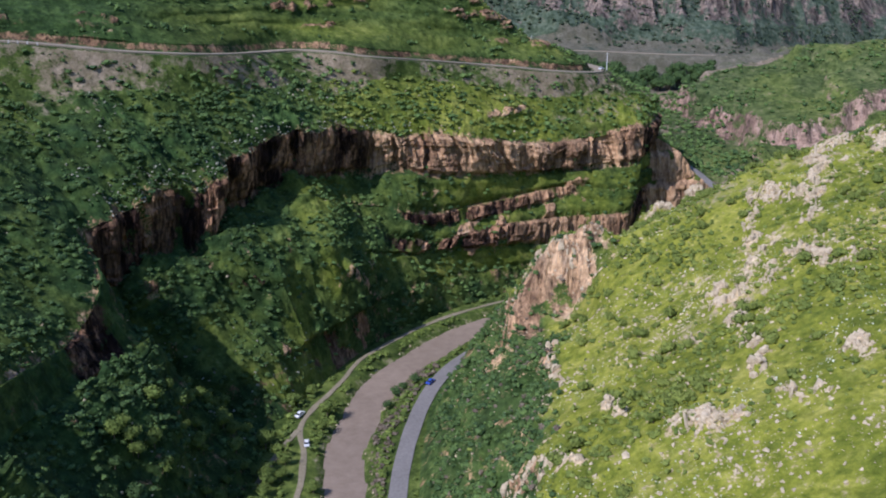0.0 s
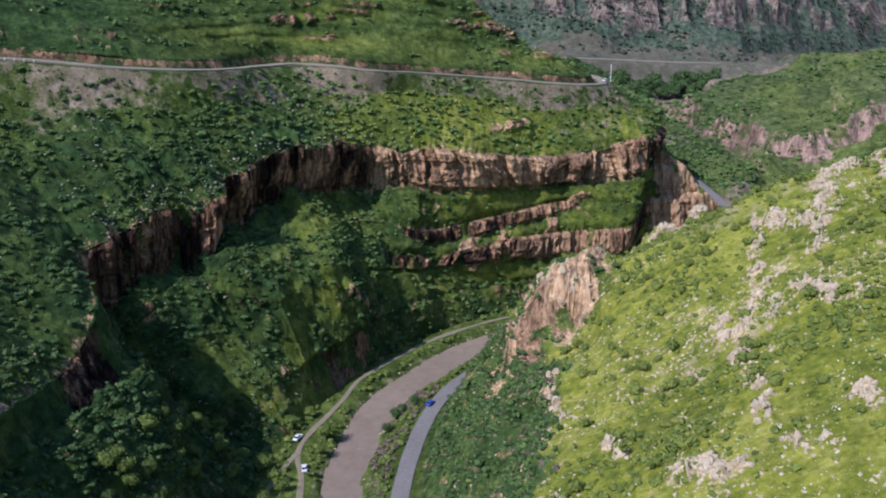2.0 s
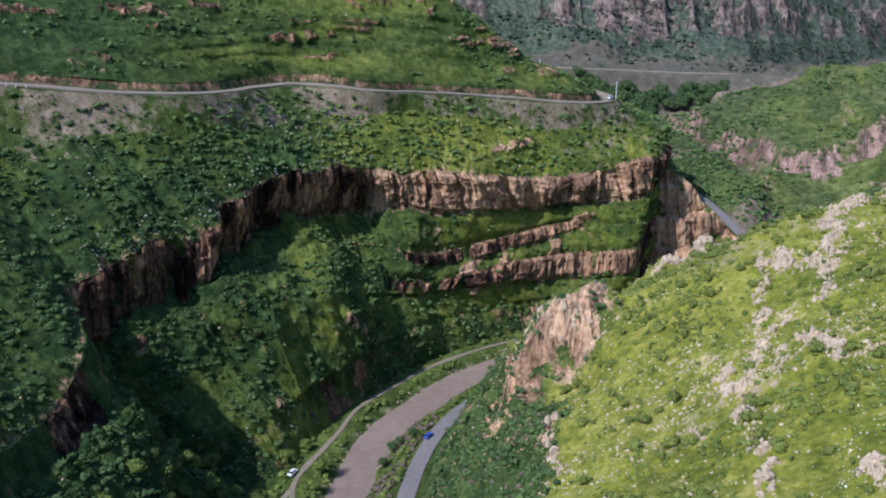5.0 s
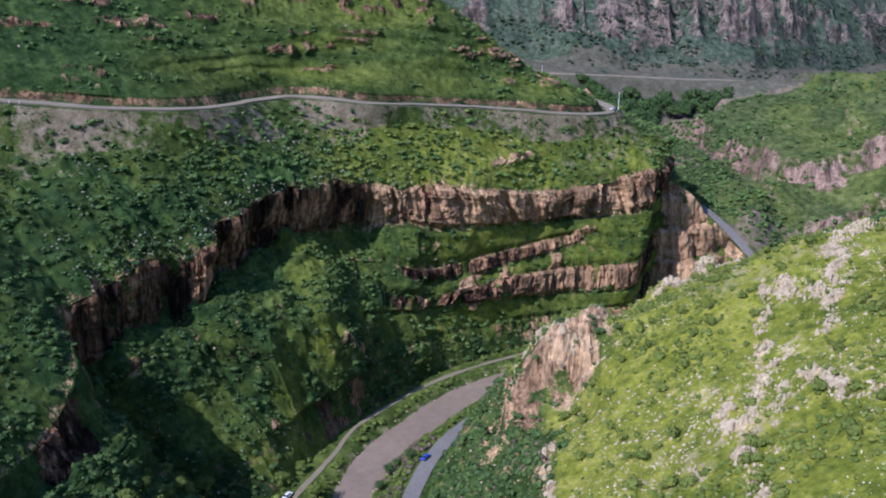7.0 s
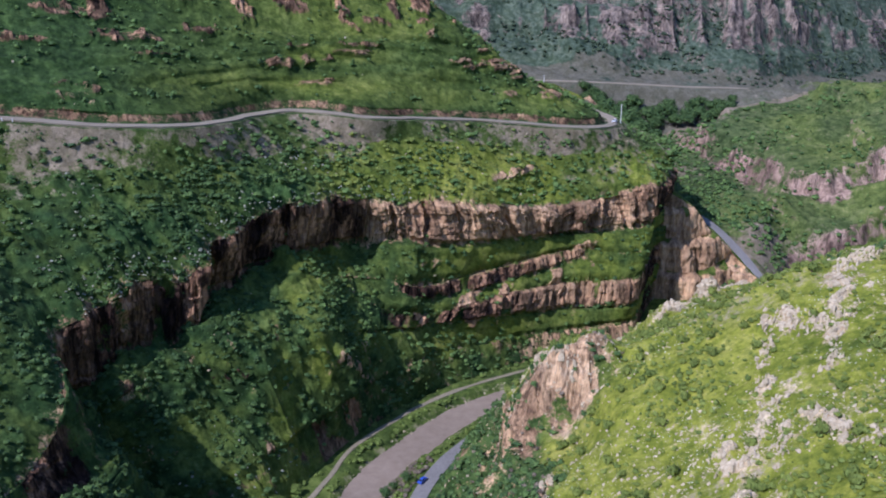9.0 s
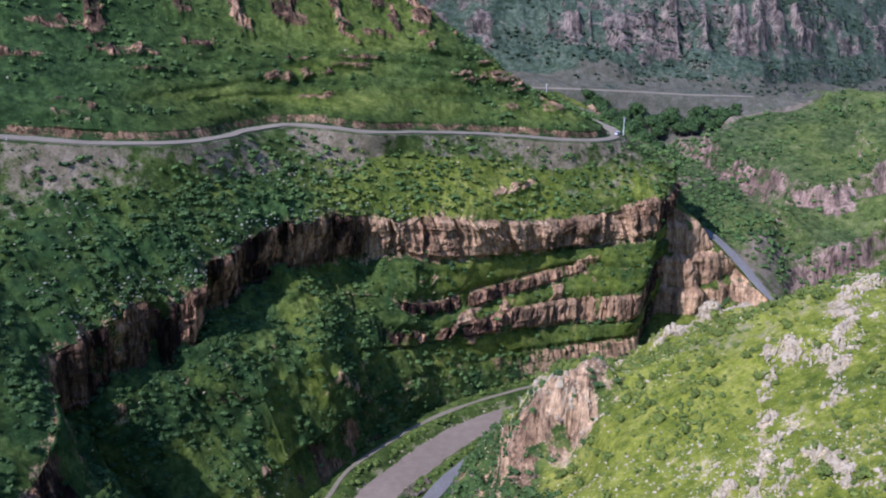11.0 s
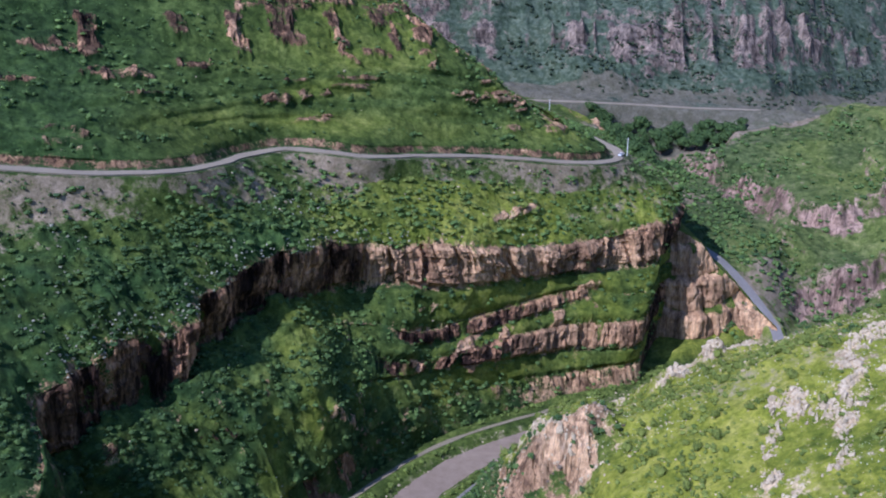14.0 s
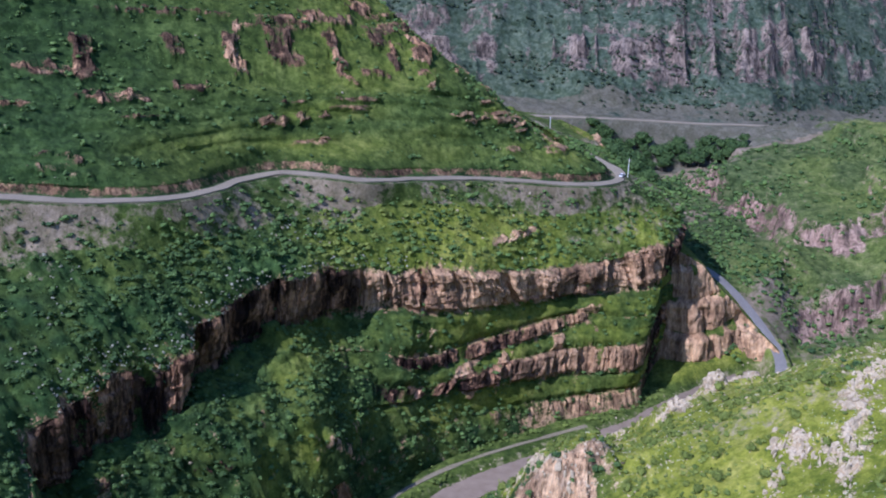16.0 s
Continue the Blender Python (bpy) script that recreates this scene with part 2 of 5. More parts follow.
def grid_faces(rows, cols):
    i = np.arange(rows * cols).reshape(rows, cols)
    return np.stack([i[:-1, :-1], i[:-1, 1:], i[1:, 1:], i[1:, :-1]], -1).reshape(-1, 4)


def part(name, bm, mat, parent=None, label="", smooth=False):
    """Links a bmesh as one mesh object under a thing or part."""
    me = bpy.data.meshes.new(name)
    bm.to_mesh(me)
    bm.free()
    me.materials.append(mat)
    if smooth:
        me.polygons.foreach_set("use_smooth", np.full(len(me.polygons), True))
    ob = new(name, me)
    if parent:
        ob.parent = parent
    if label:
        tagged(ob, label)
    return ob


# ---- lines of the plan (x right, y ahead, z up) ----
RIVER = [(-12, 100, 0), (-20, 180, 0), (-27, 245, 0), (-31, 284, 0), (-28, 305, 0), (-24, 327, 0), (-9, 356, 0), (13, 385, 0),
         (30, 398, 0), (54, 415, 0), (79, 433, 0), (103, 455, 0), (127, 475, 0), (149, 490, 0), (185, 496, 0), (260, 480, 0), (420, 470, 0)]
TOE_RIGHT = [(8, 60, 0), (0, 150, 0), (-7, 245, 0), (-6, 288, 0), (-3, 318, 0), (6, 346, 0), (26, 372, 0), (66, 388, 0), (105, 412, 0),
             (140, 447, 0), (162, 472, 0), (190, 486, 0), (270, 465, 0), (420, 455, 0)]
UPPER_ROAD = [(-215, 300, 124), (-175, 335, 122.5), (-150, 352, 121), (-135, 358, 119), (-115, 366, 116), (-92, 382, 113), (-82, 400, 111), (-76, 421, 109), (-62, 436, 108),
              (-46, 436, 107), (-33, 439, 105), (-10, 458, 101), (14, 475, 97), (34, 482, 94.5), (52, 488, 92), (68, 497, 90), (78, 510, 88.5),
              (80, 526, 88), (72, 548, 88), (60, 590, 86), (45, 660, 82)]
TRACK = [(-50, 120, 2.2), (-46, 200, 2.2), (-42, 258, 2.2), (-44, 281, 2.2), (-47, 296, 2.2), (-37, 329, 2.4), (-31, 349, 2.6), (-19, 368, 2.6), (-3, 388, 2.6), (19, 406, 2.6), (44, 422, 2.3), (62, 433, 2.2)]
TRACK_BRANCH = [(-47, 294, 2.3), (-50.5, 284, 2.3), (-53, 272, 2.3), (-55, 258, 2.4)]
ASPHALT = [(-6, 100, 2.4), (-12, 200, 2.4), (-13, 261, 2.4), (-11, 287, 2.4), (-5.5, 319, 2.4), (0, 336, 2.4), (6, 348, 2.4), (24, 372, 2.4), (64, 393, 2.4), (102, 418, 2.4), (136, 452, 3),
           (155, 478, 6), (158, 496, 10), (153, 512, 17), (145, 527, 25), (137, 536, 31), (124, 548, 36)]
FAR_ROAD = [(-120, 668, 86), (-40, 680, 82), (43, 694, 78), (87, 701, 76), (121, 707, 74), (158, 711, 72), (194, 720, 70), (225, 724, 68), (262, 745, 64), (300, 790, 60)]


# ---- the ground: one sheet to the horizon ----
def spread(stops, far):
    """Grid lines: stretches of given spacing (from, to, step), then wider and wider."""
    mid = np.concatenate([np.arange(a, b - 0.01, d) for a, b, d in stops])
    fine_lo, step = stops[0][0], stops[-1][2]
    lo, hi, d, e = [fine_lo], [mid[-1]], step, step
    while hi[-1] < far or lo[-1] > -far:
        d, e = min(d * 1.05, 120), min(e * 1.2, 120)
        hi.append(hi[-1] + d), lo.append(lo[-1] - e)
    return np.concatenate([lo[:0:-1], mid, hi[1:]])


# rock ridges and ledges on the near hill: half width, then the line in plan
RIDGES = [(3.8, ((123, 303), (112, 295), (102, 267))), (5.0, ((102, 267), (99, 270), (94, 275), (89, 285))), (2.0, ((88, 274), (84, 265), (80, 249))), (2.0, ((81, 242), (76, 234), (73, 230), (69, 220), (66, 210), (65, 200), (63, 186), (59, 173))),
          (1.4, ((79, 230), (75, 218), (72, 209), (69, 201))), (1.7, ((84, 230), (86, 221), (87, 214), (92, 210))), (2.6, ((66, 231), (66, 222))), (3.0, ((46, 166), (49, 161), (52, 158))),
          (1.7, ((61, 163), (64, 159), (68, 157))), (1.8, ((32, 265), (29, 251), (28, 236), (30, 218)))]
LEDGES = [(1.8, ((24, 214), (21, 212), (17, 218))), (2.6, ((9, 195), (17, 185), (24, 173))), (1.3, ((56, 223), (57, 208))), (1.1, ((35, 198), (36, 186))),
          (1.6, ((76, 170), (75, 162))), (2.0, ((99, 262), (98, 255), (92, 246))), (3.0, ((132, 300), (127, 284))), (4.5, ((76, 342), (70, 336))),
          (4.0, ((94, 352), (87, 347))), (3.0, ((31, 326), (34, 308), (41, 300)))]


# cliff bands on the far hill: drop, how far the hollow reaches below it, then the line in plan
FAR_SCARPS = [(11.0, 34.0, ((138, 672), (152, 646), (164, 627), (180, 611), (192, 584), (205, 574), (224, 582), (260, 592))),
              (11.0, 26.0, ((174, 528), (187, 537), (203, 541), (219, 546), (260, 552)))]


def ground_height(x, y):
    """Height and masks (rock, bare) of the valley floor, the hill beside it and the country behind."""
    dr = np.abs(distance_to(RIVER, x, y))
    dt = distance_to(TOE_RIGHT, x, y)
    floor = np.where(dr < 6, -0.8, 0) + ramp01(dr, 5, 12) * 2.0
    apron = 4.0 * np.exp(-((x - 122) / 24) ** 6) * ramp01(y, 470, 478) * (1 - ramp01(y, 510, 520)) * ramp01(dr, 6.5, 14)
    floor = floor + apron
    upstream = np.interp(y - 38 * ramp01(x, 156, 188) * (1 - ramp01(y, 560, 640)), [495, 535, 600, 650, 720, 800], [0, 26, 30, 42, 52, 56])
    floor = floor + upstream
    # hill beside the river: a steep rocky flank under a gentler grassy top
    edge = np.interp(y, [60, 150, 172, 190, 212, 240, 264, 300, 320, 345], [0, 4, 10, 16, 23, 29, 33, 34, 30, 34])
    reach = np.interp(y, [60, 150, 172, 190, 212, 240, 264, 300, 320, 345, 380], [14, 17, 20, 24, 31, 39, 44, 43, 35, 37, 40])
    top = 49 + 0.54 * (x - edge) - (0.42 + 0.1 * ramp01(x, 80, 115)) * np.maximum(0, np.minimum(y, 350) - 305) - 0.72 * np.maximum(0, y - 350)
    slab = lattice(np.floor((x + 0.35 * y) / 3.4 + 0.8 * noise3(x * 0.1, y * 0.1, x * 0, 14)), np.floor(y / 5.5 + 0.6 * noise3(x * 0.15, y * 0.05, x * 0, 15)), x * 0, 16)
    slab = 0.7 * slab + 0.3 * lattice(np.floor((x - 0.2 * y) / 1.6), np.floor(y / 2.3), x * 0, 17)
    crag = np.exp(-((x - 41) / 12.5) ** 4) * ramp01(y + 2.5 * noise3(x * 0.12, y * 0.12, x * 0, 13) + 5.0 * (slab - 0.5), 295, 306) * (1 - ramp01(y, 324, 346))
    hollow = ramp01(y, 252, 284) * (1 - ramp01(y, 292, 304)) * (1 - ramp01(x, 38, 51)) * ramp01(x, 16, 28)
    top = top + 11.0 * crag - 12.0 * hollow
    top = top - 2.5 * np.exp(-((x - 84) / 16) ** 2 - ((y - 318) / 16) ** 2)
    top = top - 0.2 * np.maximum(0, x - 120) - 0.25 * np.maximum(0, x - 200)
    top = top + 2.2 * fractal(x * 0.022, y * 0.022, x * 0, 4, 11)
    flank = 2 + 49 * (np.maximum(dt, 0) / reach) ** 1.1 + (4.0 * ridged(x * 0.05, y * 0.05, x * 0, 4, 23) + 3.0 * fractal(x * 0.08, y * 0.08, x * 0, 3, 24)) * ramp01(dt, 2, 14)
    knob = np.exp(-((y - 312) / 20) ** 4)
    wall = 2 + 13 * (np.maximum(dt, 0) / 24) + 39 * ramp01(dt + 3.2 * noise3(x * 0.13, y * 0.13, x * 0, 25) + 1.2 * noise3(x * 0.4, y * 0.4, x * 0, 26) + 3.0 * (slab - 0.5), reach * 0.52, reach * 0.84) + 2.4 * ridged(x * 0.11, y * 0.11, x * 0, 4, 27)
    flank = flank * (1 - knob) + wall * knob
    k = 3.0
    hill = np.minimum(top, flank) - k * 0.5 * np.exp(-np.abs(top - flank) / k)
    on_flank = ramp01(top - flank, -3, 3)
    hill = np.where(dt > 0, hill, 0)
    face = np.exp(-((x - 40) / 13) ** 4 - ((y - 301) / 10) ** 4)
    on_flank = np.maximum(on_flank, 0.85 * face)
    on_flank = np.maximum(on_flank, np.where(y < 318, 1 - ramp01(x - edge + 2.5 * noise3(x * 0.1, y * 0.1, x * 0, 28), -4, 0.5), 0))
    on_flank = np.where(y > 350, on_flank * (1 - ramp01(y, 350, 380)), on_flank)
    # far hill beyond the bend
    shore = np.interp(y, [480, 520, 560, 600, 650, 720, 800], [166, 158, 148, 142, 132, 118, 108])
    d2 = x - shore
    far_hill = 50 * (1 - np.exp(-np.maximum(d2, 0) / 110)) * ramp01(y, 480, 560) - 0.55 * np.maximum(0, y - 672)
    far_hill = far_hill + 2.5 * ridged(x * 0.03, y * 0.03, x * 0, 4, 31) * ramp01(d2, 0, 25) * ramp01(y, 500, 540)
    hump = far_hill / 19.0 + 0.35 * fractal(x * 0.02, y * 0.02, x * 0, 2, 33)
    far_hill = 0.5 * far_hill + 0.5 * 19.0 * (np.floor(hump) + ramp01(hump - np.floor(hump), 0.6, 0.8))
    scarp = 3 * noise3(x * 0.06, y * 0.06, x * 0, 34)
    scarps = np.zeros_like(x)
    for drop, reach_down, line in FAR_SCARPS:
        d = -distance_to(line, x, y) + scarp + 1.6 * noise3(x * 0.22, y * 0.22, x * 0, 35)
        ends = ramp01(x, line[0][0] - 4, line[0][0] + 10) * ramp01(y, 500, 515)
        far_hill = far_hill - drop * (1 - ramp01(d, -4.0, 2.6)) * ramp01(d, -reach_down, -4) * ends
        scarps = np.maximum(scarps, np.exp(-((d + 1.5) / 6.0) ** 2) * ends)
    far_hill = np.where(d2 > 0, np.maximum(far_hill, 0), 0)
    # mountain behind, with buttresses
    rows = np.interp(x, [-600, -100, 100, 215, 300, 380, 480, 700], [690, 700, 722, 735, 800, 880, 940, 900])
    d3 = y - rows
    warp = x + 7 * noise3(x * 0.03, y * 0.03, x * 0, 43)
    butt = ridged(warp * 0.048, y * 0.006, x * 0, 2, 41)
    mount = np.where(d3 > 0, 0.45 * np.minimum(d3, 25) + 0.80 * np.maximum(d3 - 25, 0), 0)
    tier = mount / 17.0 + 0.25 * noise3(x * 0.02, y * 0.02, x * 0, 45)
    terr = (np.floor(tier) + ramp01(tier - np.floor(tier), 0.35, 0.65)) * 17.0
    mount = np.where(d3 > 0, 0.42 * mount + 0.58 * terr, 0)
    belt = ramp01(np.sin(mount * 0.105 - 1.6 + 1.2 * noise3(x * 0.012, y * 0.01, x * 0, 44)), -0.2, 0.6)
    mount = mount + np.clip(d3 / 40, 0, 1) * (8 * butt * (0.35 + 0.65 * belt) + 4 * fractal(x * 0.05, y * 0.05, x * 0, 4, 47))
    mount = np.minimum(mount, 330 + 40 * fractal(x * 0.006, y * 0.006, x * 0, 3, 51))
    bench = np.clip((y - 680) / 30, 0, 1) * np.interp(x, [-200, 43, 225, 300, 420], [32, 26, 14, 2, 0])
    far = floor + far_hill + bench + np.maximum(mount, 0)
    z = np.where(dt > 0, np.maximum(hill, 0), 0) + floor
    z = np.where(y > 470, np.maximum(z, far), z)
    # rising country at the sides and behind, which closes the valley
    out = np.maximum(np.abs(x - 60) - 420, 0)
    z = z + 0.35 * np.minimum(out, 700) * (1 + 0.3 * fractal(x * 0.004, y * 0.004, x * 0, 3, 61))
    z = z + 0.4 * np.clip(-y - 120, 0, 500)
    z = z + np.where(np.abs(dr - 7.5) < 4.5, (0.5 * noise3(x * 0.09, y * 0.09, x * 0, 73) + 0.25 * noise3(x * 0.3, y * 0.3, x * 0, 74)) * ramp01(dr, 3, 5.5) * (1 - ramp01(dr, 9, 12)), 0)
    z = z + (0.5 * fractal(x * 0.12, y * 0.12, x * 0, 3, 71)) * ramp01(dr, 10, 16)
    # outcrops in lines across the hill
    crop = np.zeros_like(x)
    for wide, line in RIDGES + LEDGES:
        a = [(*p, 0) for p in line]
        crop = np.maximum(crop, np.exp(-(distance_to(a, x, y) / wide) ** 2))
    tower = 3.5 * np.exp(-(np.hypot(x - 97, y - 360) / 11.0) ** 4) + 4.0 * np.exp(-(np.hypot(x - 73, y - 333.5) / 6.0) ** 8) + 2.0 * np.exp(-(np.hypot(x - 66, y - 341) / 3.5) ** 6) + 2.2 * np.exp(-(np.hypot(x - 90, y - 350) / 4.5) ** 4) + 1.5 * np.exp(-(np.hypot(x - 133, y - 302) / 5.0) ** 4) + 2.5 * np.exp(-(np.hypot(x - 67, y - 231) / 2.5) ** 4)
    lumps = np.abs(noise3(x * 0.22, y * 0.22, x * 0, 88)) + 0.5 * np.abs(noise3(x * 0.6, y * 0.6, x * 0, 89))
    z = z + np.where(dt > 0, tower * (0.55 + 0.9 * lumps), 0) + np.where(dt > 0, 3.0 * (slab - 0.5) * face, 0)
    scatter = ramp01(ridged(x * 0.06, y * 0.06, x * 0, 4, 83), 0.55, 1.3)
    crop = np.where((dt > 0) & (y < 420), np.clip(crop * (0.38 + 0.8 * ramp01(fractal(x * 0.2, y * 0.13, x * 0, 4, 87), -0.4, 0.25)) + 0.2 * scatter, 0, 1), 0)
    blocks = np.abs(noise3(x * 0.45, y * 0.45, x * 0, 91)) + 0.6 * np.abs(noise3(x * 1.1, y * 1.1, x * 0, 92))
    grain = 0.8 * x - 0.6 * y
    blade = ramp01(ridged(grain * 0.16 + 0.8 * noise3(x * 0.1, y * 0.1, x * 0, 90), (0.6 * x + 0.8 * y) * 0.07, x * 0, 3, 93), 0.1, 1.1)
    crop = crop * (0.3 + 0.8 * blade)
    z = z + crop * (0.1 + 1.2 * np.round(blocks * 3.2) / 3.2 + 1.0 * blade * (0.5 + 0.6 * blocks)) * (1 - 0.3 * on_flank)
    fleck = (0.08 + 0.15 * ramp01(fractal(x * 0.025, y * 0.025, x * 0, 3, 85), -0.25, 0.45) * ramp01(x - edge, 6, 26)) * (1 - on_flank)
    rock = np.clip(np.where((dt > 0) & (y < 420), fleck, 0) + crop * (0.44 + 0.5 * ramp01(fractal(x * 0.45, y * 0.45, x * 0, 3, 86), -0.3, 0.3)) + np.where((dt > 0) & (y < 420), on_flank * (0.25 + 0.8 * np.exp(-((y - 306) / 17) ** 2) * ramp01(z, 16, 28) * ramp01(fractal(x * 0.16, y * 0.10, z * 0.12, 3, 29), -0.38, 0.12) + 0.2 * face), 0), 0, 1)
    rock = np.maximum(rock, np.where(dt > 0, np.clip(tower * 0.28, 0, 0.75) * ramp01(fractal(x * 0.2, y * 0.2, x * 0, 3, 30), -0.6, 0.2), 0))
    steep = np.hypot(np.gradient(z, axis=0) / np.gradient(y, axis=0), np.gradient(z, axis=1) / np.gradient(x, axis=1))
    far_rock = np.where(y > 500, np.clip(0.12 + 0.5 * ramp01(steep, 0.75, 1.5) * (0.6 + 0.8 * noise3(x * 0.035, y * 0.035, x * 0, 95)) + 0.12 * fractal(x * 0.03, y * 0.03, x * 0, 3, 97), 0, 1) * ramp01(d2, -30, 10), 0)
    far_rock = np.maximum(far_rock, np.where(d3 > 25, np.clip(0.10 + 0.75 * ramp01(butt, 0.05, 0.7) * (0.3 + 0.7 * belt) + 0.28 * fractal(x * 0.07, y * 0.07, x * 0, 3, 98) + 0.3 * fractal(x * 0.2, y * 0.2, x * 0, 2, 100) + 0.15 * ramp01(steep, 1.0, 1.8), 0, 0.9), 0))
    frac = tier - np.floor(tier)
    riser = np.exp(-((frac - 0.5) / 0.17) ** 2) * ramp01(fractal(x * 0.018, y * 0.012, x * 0, 3, 49), -0.25, 0.3)
    far_rock = np.maximum(far_rock, np.where(d3 > 20, 0.66 * riser, 0))
    bands = ramp01(np.sin(mount * 0.62 + 1.5 * noise3(x * 0.015, y * 0.01, x * 0, 46)), 0.45, 0.9) * ramp01(fractal(x * 0.022, mount * 0.05, x * 0, 3, 48), -0.1, 0.5)
    far_rock = np.maximum(far_rock, np.where(d3 > 20, 0.62 * bands, 0))
    red = scarps
    far_rock = np.maximum(far_rock, np.clip(red * (0.86 + 0.4 * fractal(x * 0.06, y * 0.06, x * 0, 3, 96)), 0, 0.85))
    rock = np.maximum(rock, far_rock)
    bare = np.where(d3 > -60, np.where(d3 < 14, 0.85, 0.2), 0.12) + np.where(y > 480, 0.25 * fractal(x * 0.05, y * 0.05, x * 0, 3, 99), 0)
    bare = np.maximum(bare, np.where((dr < 9), 0.45, 0)) + np.where((y > 505) & (d3 < -40), 0.3 * ramp01(fractal(x * 0.035, y * 0.035, x * 0, 3, 79), -0.2, 0.5) * (1 - ramp01(d2, 60, 110)), 0)
    bare = bare + np.where((dt > 0) & (y < 420), 0.38 * ramp01(fractal(x * 0.05, y * 0.05, x * 0, 3, 78), 0.0, 0.6) * ramp01(x - edge, 8, 40), 0)
    meadow = np.where((dt > 0) & (y < 440), 1 - on_flank * 0.95, 0)
    meadow = np.maximum(meadow, np.where(y > 480, np.where(d3 < -20, 0.34 * ramp01(d2, 30, 85) * (0.5 + ramp01(fractal(x * 0.03, y * 0.03, x * 0, 3, 82), -0.3, 0.4)) + 0.05, 0.0), 0))
    meadow = np.maximum(meadow, np.where((dt <= 0) & (y < 520), 0.25 + 0.5 * ramp01(apron, 0.3, 2.5), 0))
    lee = np.exp(-((x - 165) / 32) ** 2 - ((y - 545) / 45) ** 2)
    meadow, bare = meadow + 0.5 * lee, bare + 0.28 * lee
    return z, rock, bare, np.clip(meadow, 0, 1)


gx, gy = spread([(-60, -10, 1.3), (-10, 135, 0.7), (135, 240, 1.5)], 3000), spread([(120, 160, 1.2), (160, 365, 0.75), (365, 740, 1.8)], 3000)
GX, GY = np.meshgrid(gx, gy)
GZ, g_rock, g_bare, g_meadow = ground_height(GX, GY)


def bed(points, half, drop=0.12):
    """Levels the ground under a road or a track."""
    q, _, _ = along(points, 0.8)
    i0, i1 = np.searchsorted(gy, (q[:, 1].min() - 12, q[:, 1].max() + 12))
    j0, j1 = np.searchsorted(gx, (q[:, 0].min() - 12, q[:, 0].max() + 12))
    bx, by = GX[i0:i1, j0:j1], GY[i0:i1, j0:j1]
    best, level = np.full(bx.shape, 1e9), np.zeros(bx.shape)
    for p in q:
        d = np.hypot(bx - p[0], by - p[1])
        level, best = np.where(d < best, p[2], level), np.minimum(best, d)
    w = 1 - ramp01(best, half, half + 5)
    GZ[i0:i1, j0:j1] = GZ[i0:i1, j0:j1] * (1 - w) + (level - drop) * w
    g_rock[i0:i1, j0:j1] *= np.clip(best - half, 0, 2) / 2


for line, half in ((TRACK, 2.6), (TRACK_BRANCH, 2.2), (ASPHALT, 4.0), (FAR_ROAD, 4.5)):
    bed(line, half)
ground = mesh_from("ground", np.stack([GX, GY, GZ], -1).reshape(-1, 3), grid_faces(len(gy), len(gx)), land_mat, True, {"rock": g_rock, "bare": g_bare, "meadow": g_meadow})
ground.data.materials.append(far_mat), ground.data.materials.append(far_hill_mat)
cx, cy = np.meshgrid((gx[1:] + gx[:-1]) / 2, (gy[1:] + gy[:-1]) / 2)
ground.data.polygons.foreach_set("use_smooth", (g_rock[:-1, :-1] < 0.45).ravel())
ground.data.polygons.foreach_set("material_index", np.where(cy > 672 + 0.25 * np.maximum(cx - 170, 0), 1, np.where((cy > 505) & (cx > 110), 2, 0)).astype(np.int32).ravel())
tagged(ground, "grassy gorge floor and hillsides with pale rock outcrops", "ground", kind="structure")

# ---- the high bank across the river: guide lines along it, each (station, x, y, z) ----
TOE = [(0, -64, 100, 2), (1, -60, 200, 2), (2, -58, 248, 2), (2.6, -56, 278, 2.4), (3, -60, 293, 2.3), (3.5, -53, 303, 2), (4, -50, 309, 2), (5, -44, 328, 2), (6, -27, 364, 1.5), (7, 0, 398, 1.5), (8, 52, 437, 1.5), (9, 84, 451, 1.5),
       (10, 90, 466, 1.5), (11, 97, 485, 2), (12, 106, 503, 4), (13, 122, 560, 30), (14, 118, 650, 40), (15, 90, 730, 52)]
LOW_TOP = [(0, -76, 100, 25), (1, -74, 200, 24), (2, -75, 247, 22), (2.6, -68, 279, 16), (3, -90, 294, 13), (3.5, -73, 306, 14), (4, -58, 312, 17), (5, -50, 335, 17), (6, -31, 358, 19), (7, -1, 404, 16), (8, 51, 440, 11), (9, 83, 453, 10.5),
           (10, 90.5, 467, 11), (11, 98, 487, 14), (12, 107, 505, 15), (13, 118, 562, 38), (14, 112, 652, 46), (15, 84, 732, 58)]
MID_FOOT = [(0, -86, 100, 38), (1, -85, 200, 38), (2, -82, 254, 34), (2.6, -81, 279, 28), (3, -100, 297, 26), (3.5, -89, 309, 29), (4, -77, 319, 33), (5, -56, 341, 39), (6, -38, 365, 41), (7, -8, 403, 28), (7.5, 19, 421, 24.5), (8, 49, 444, 19.5), (9, 83, 454, 18),
            (10, 91, 468, 18), (11, 99, 489, 22), (12, 108, 508, 24), (13, 116, 563, 42), (14, 108, 653, 50), (15, 80, 733, 60)]
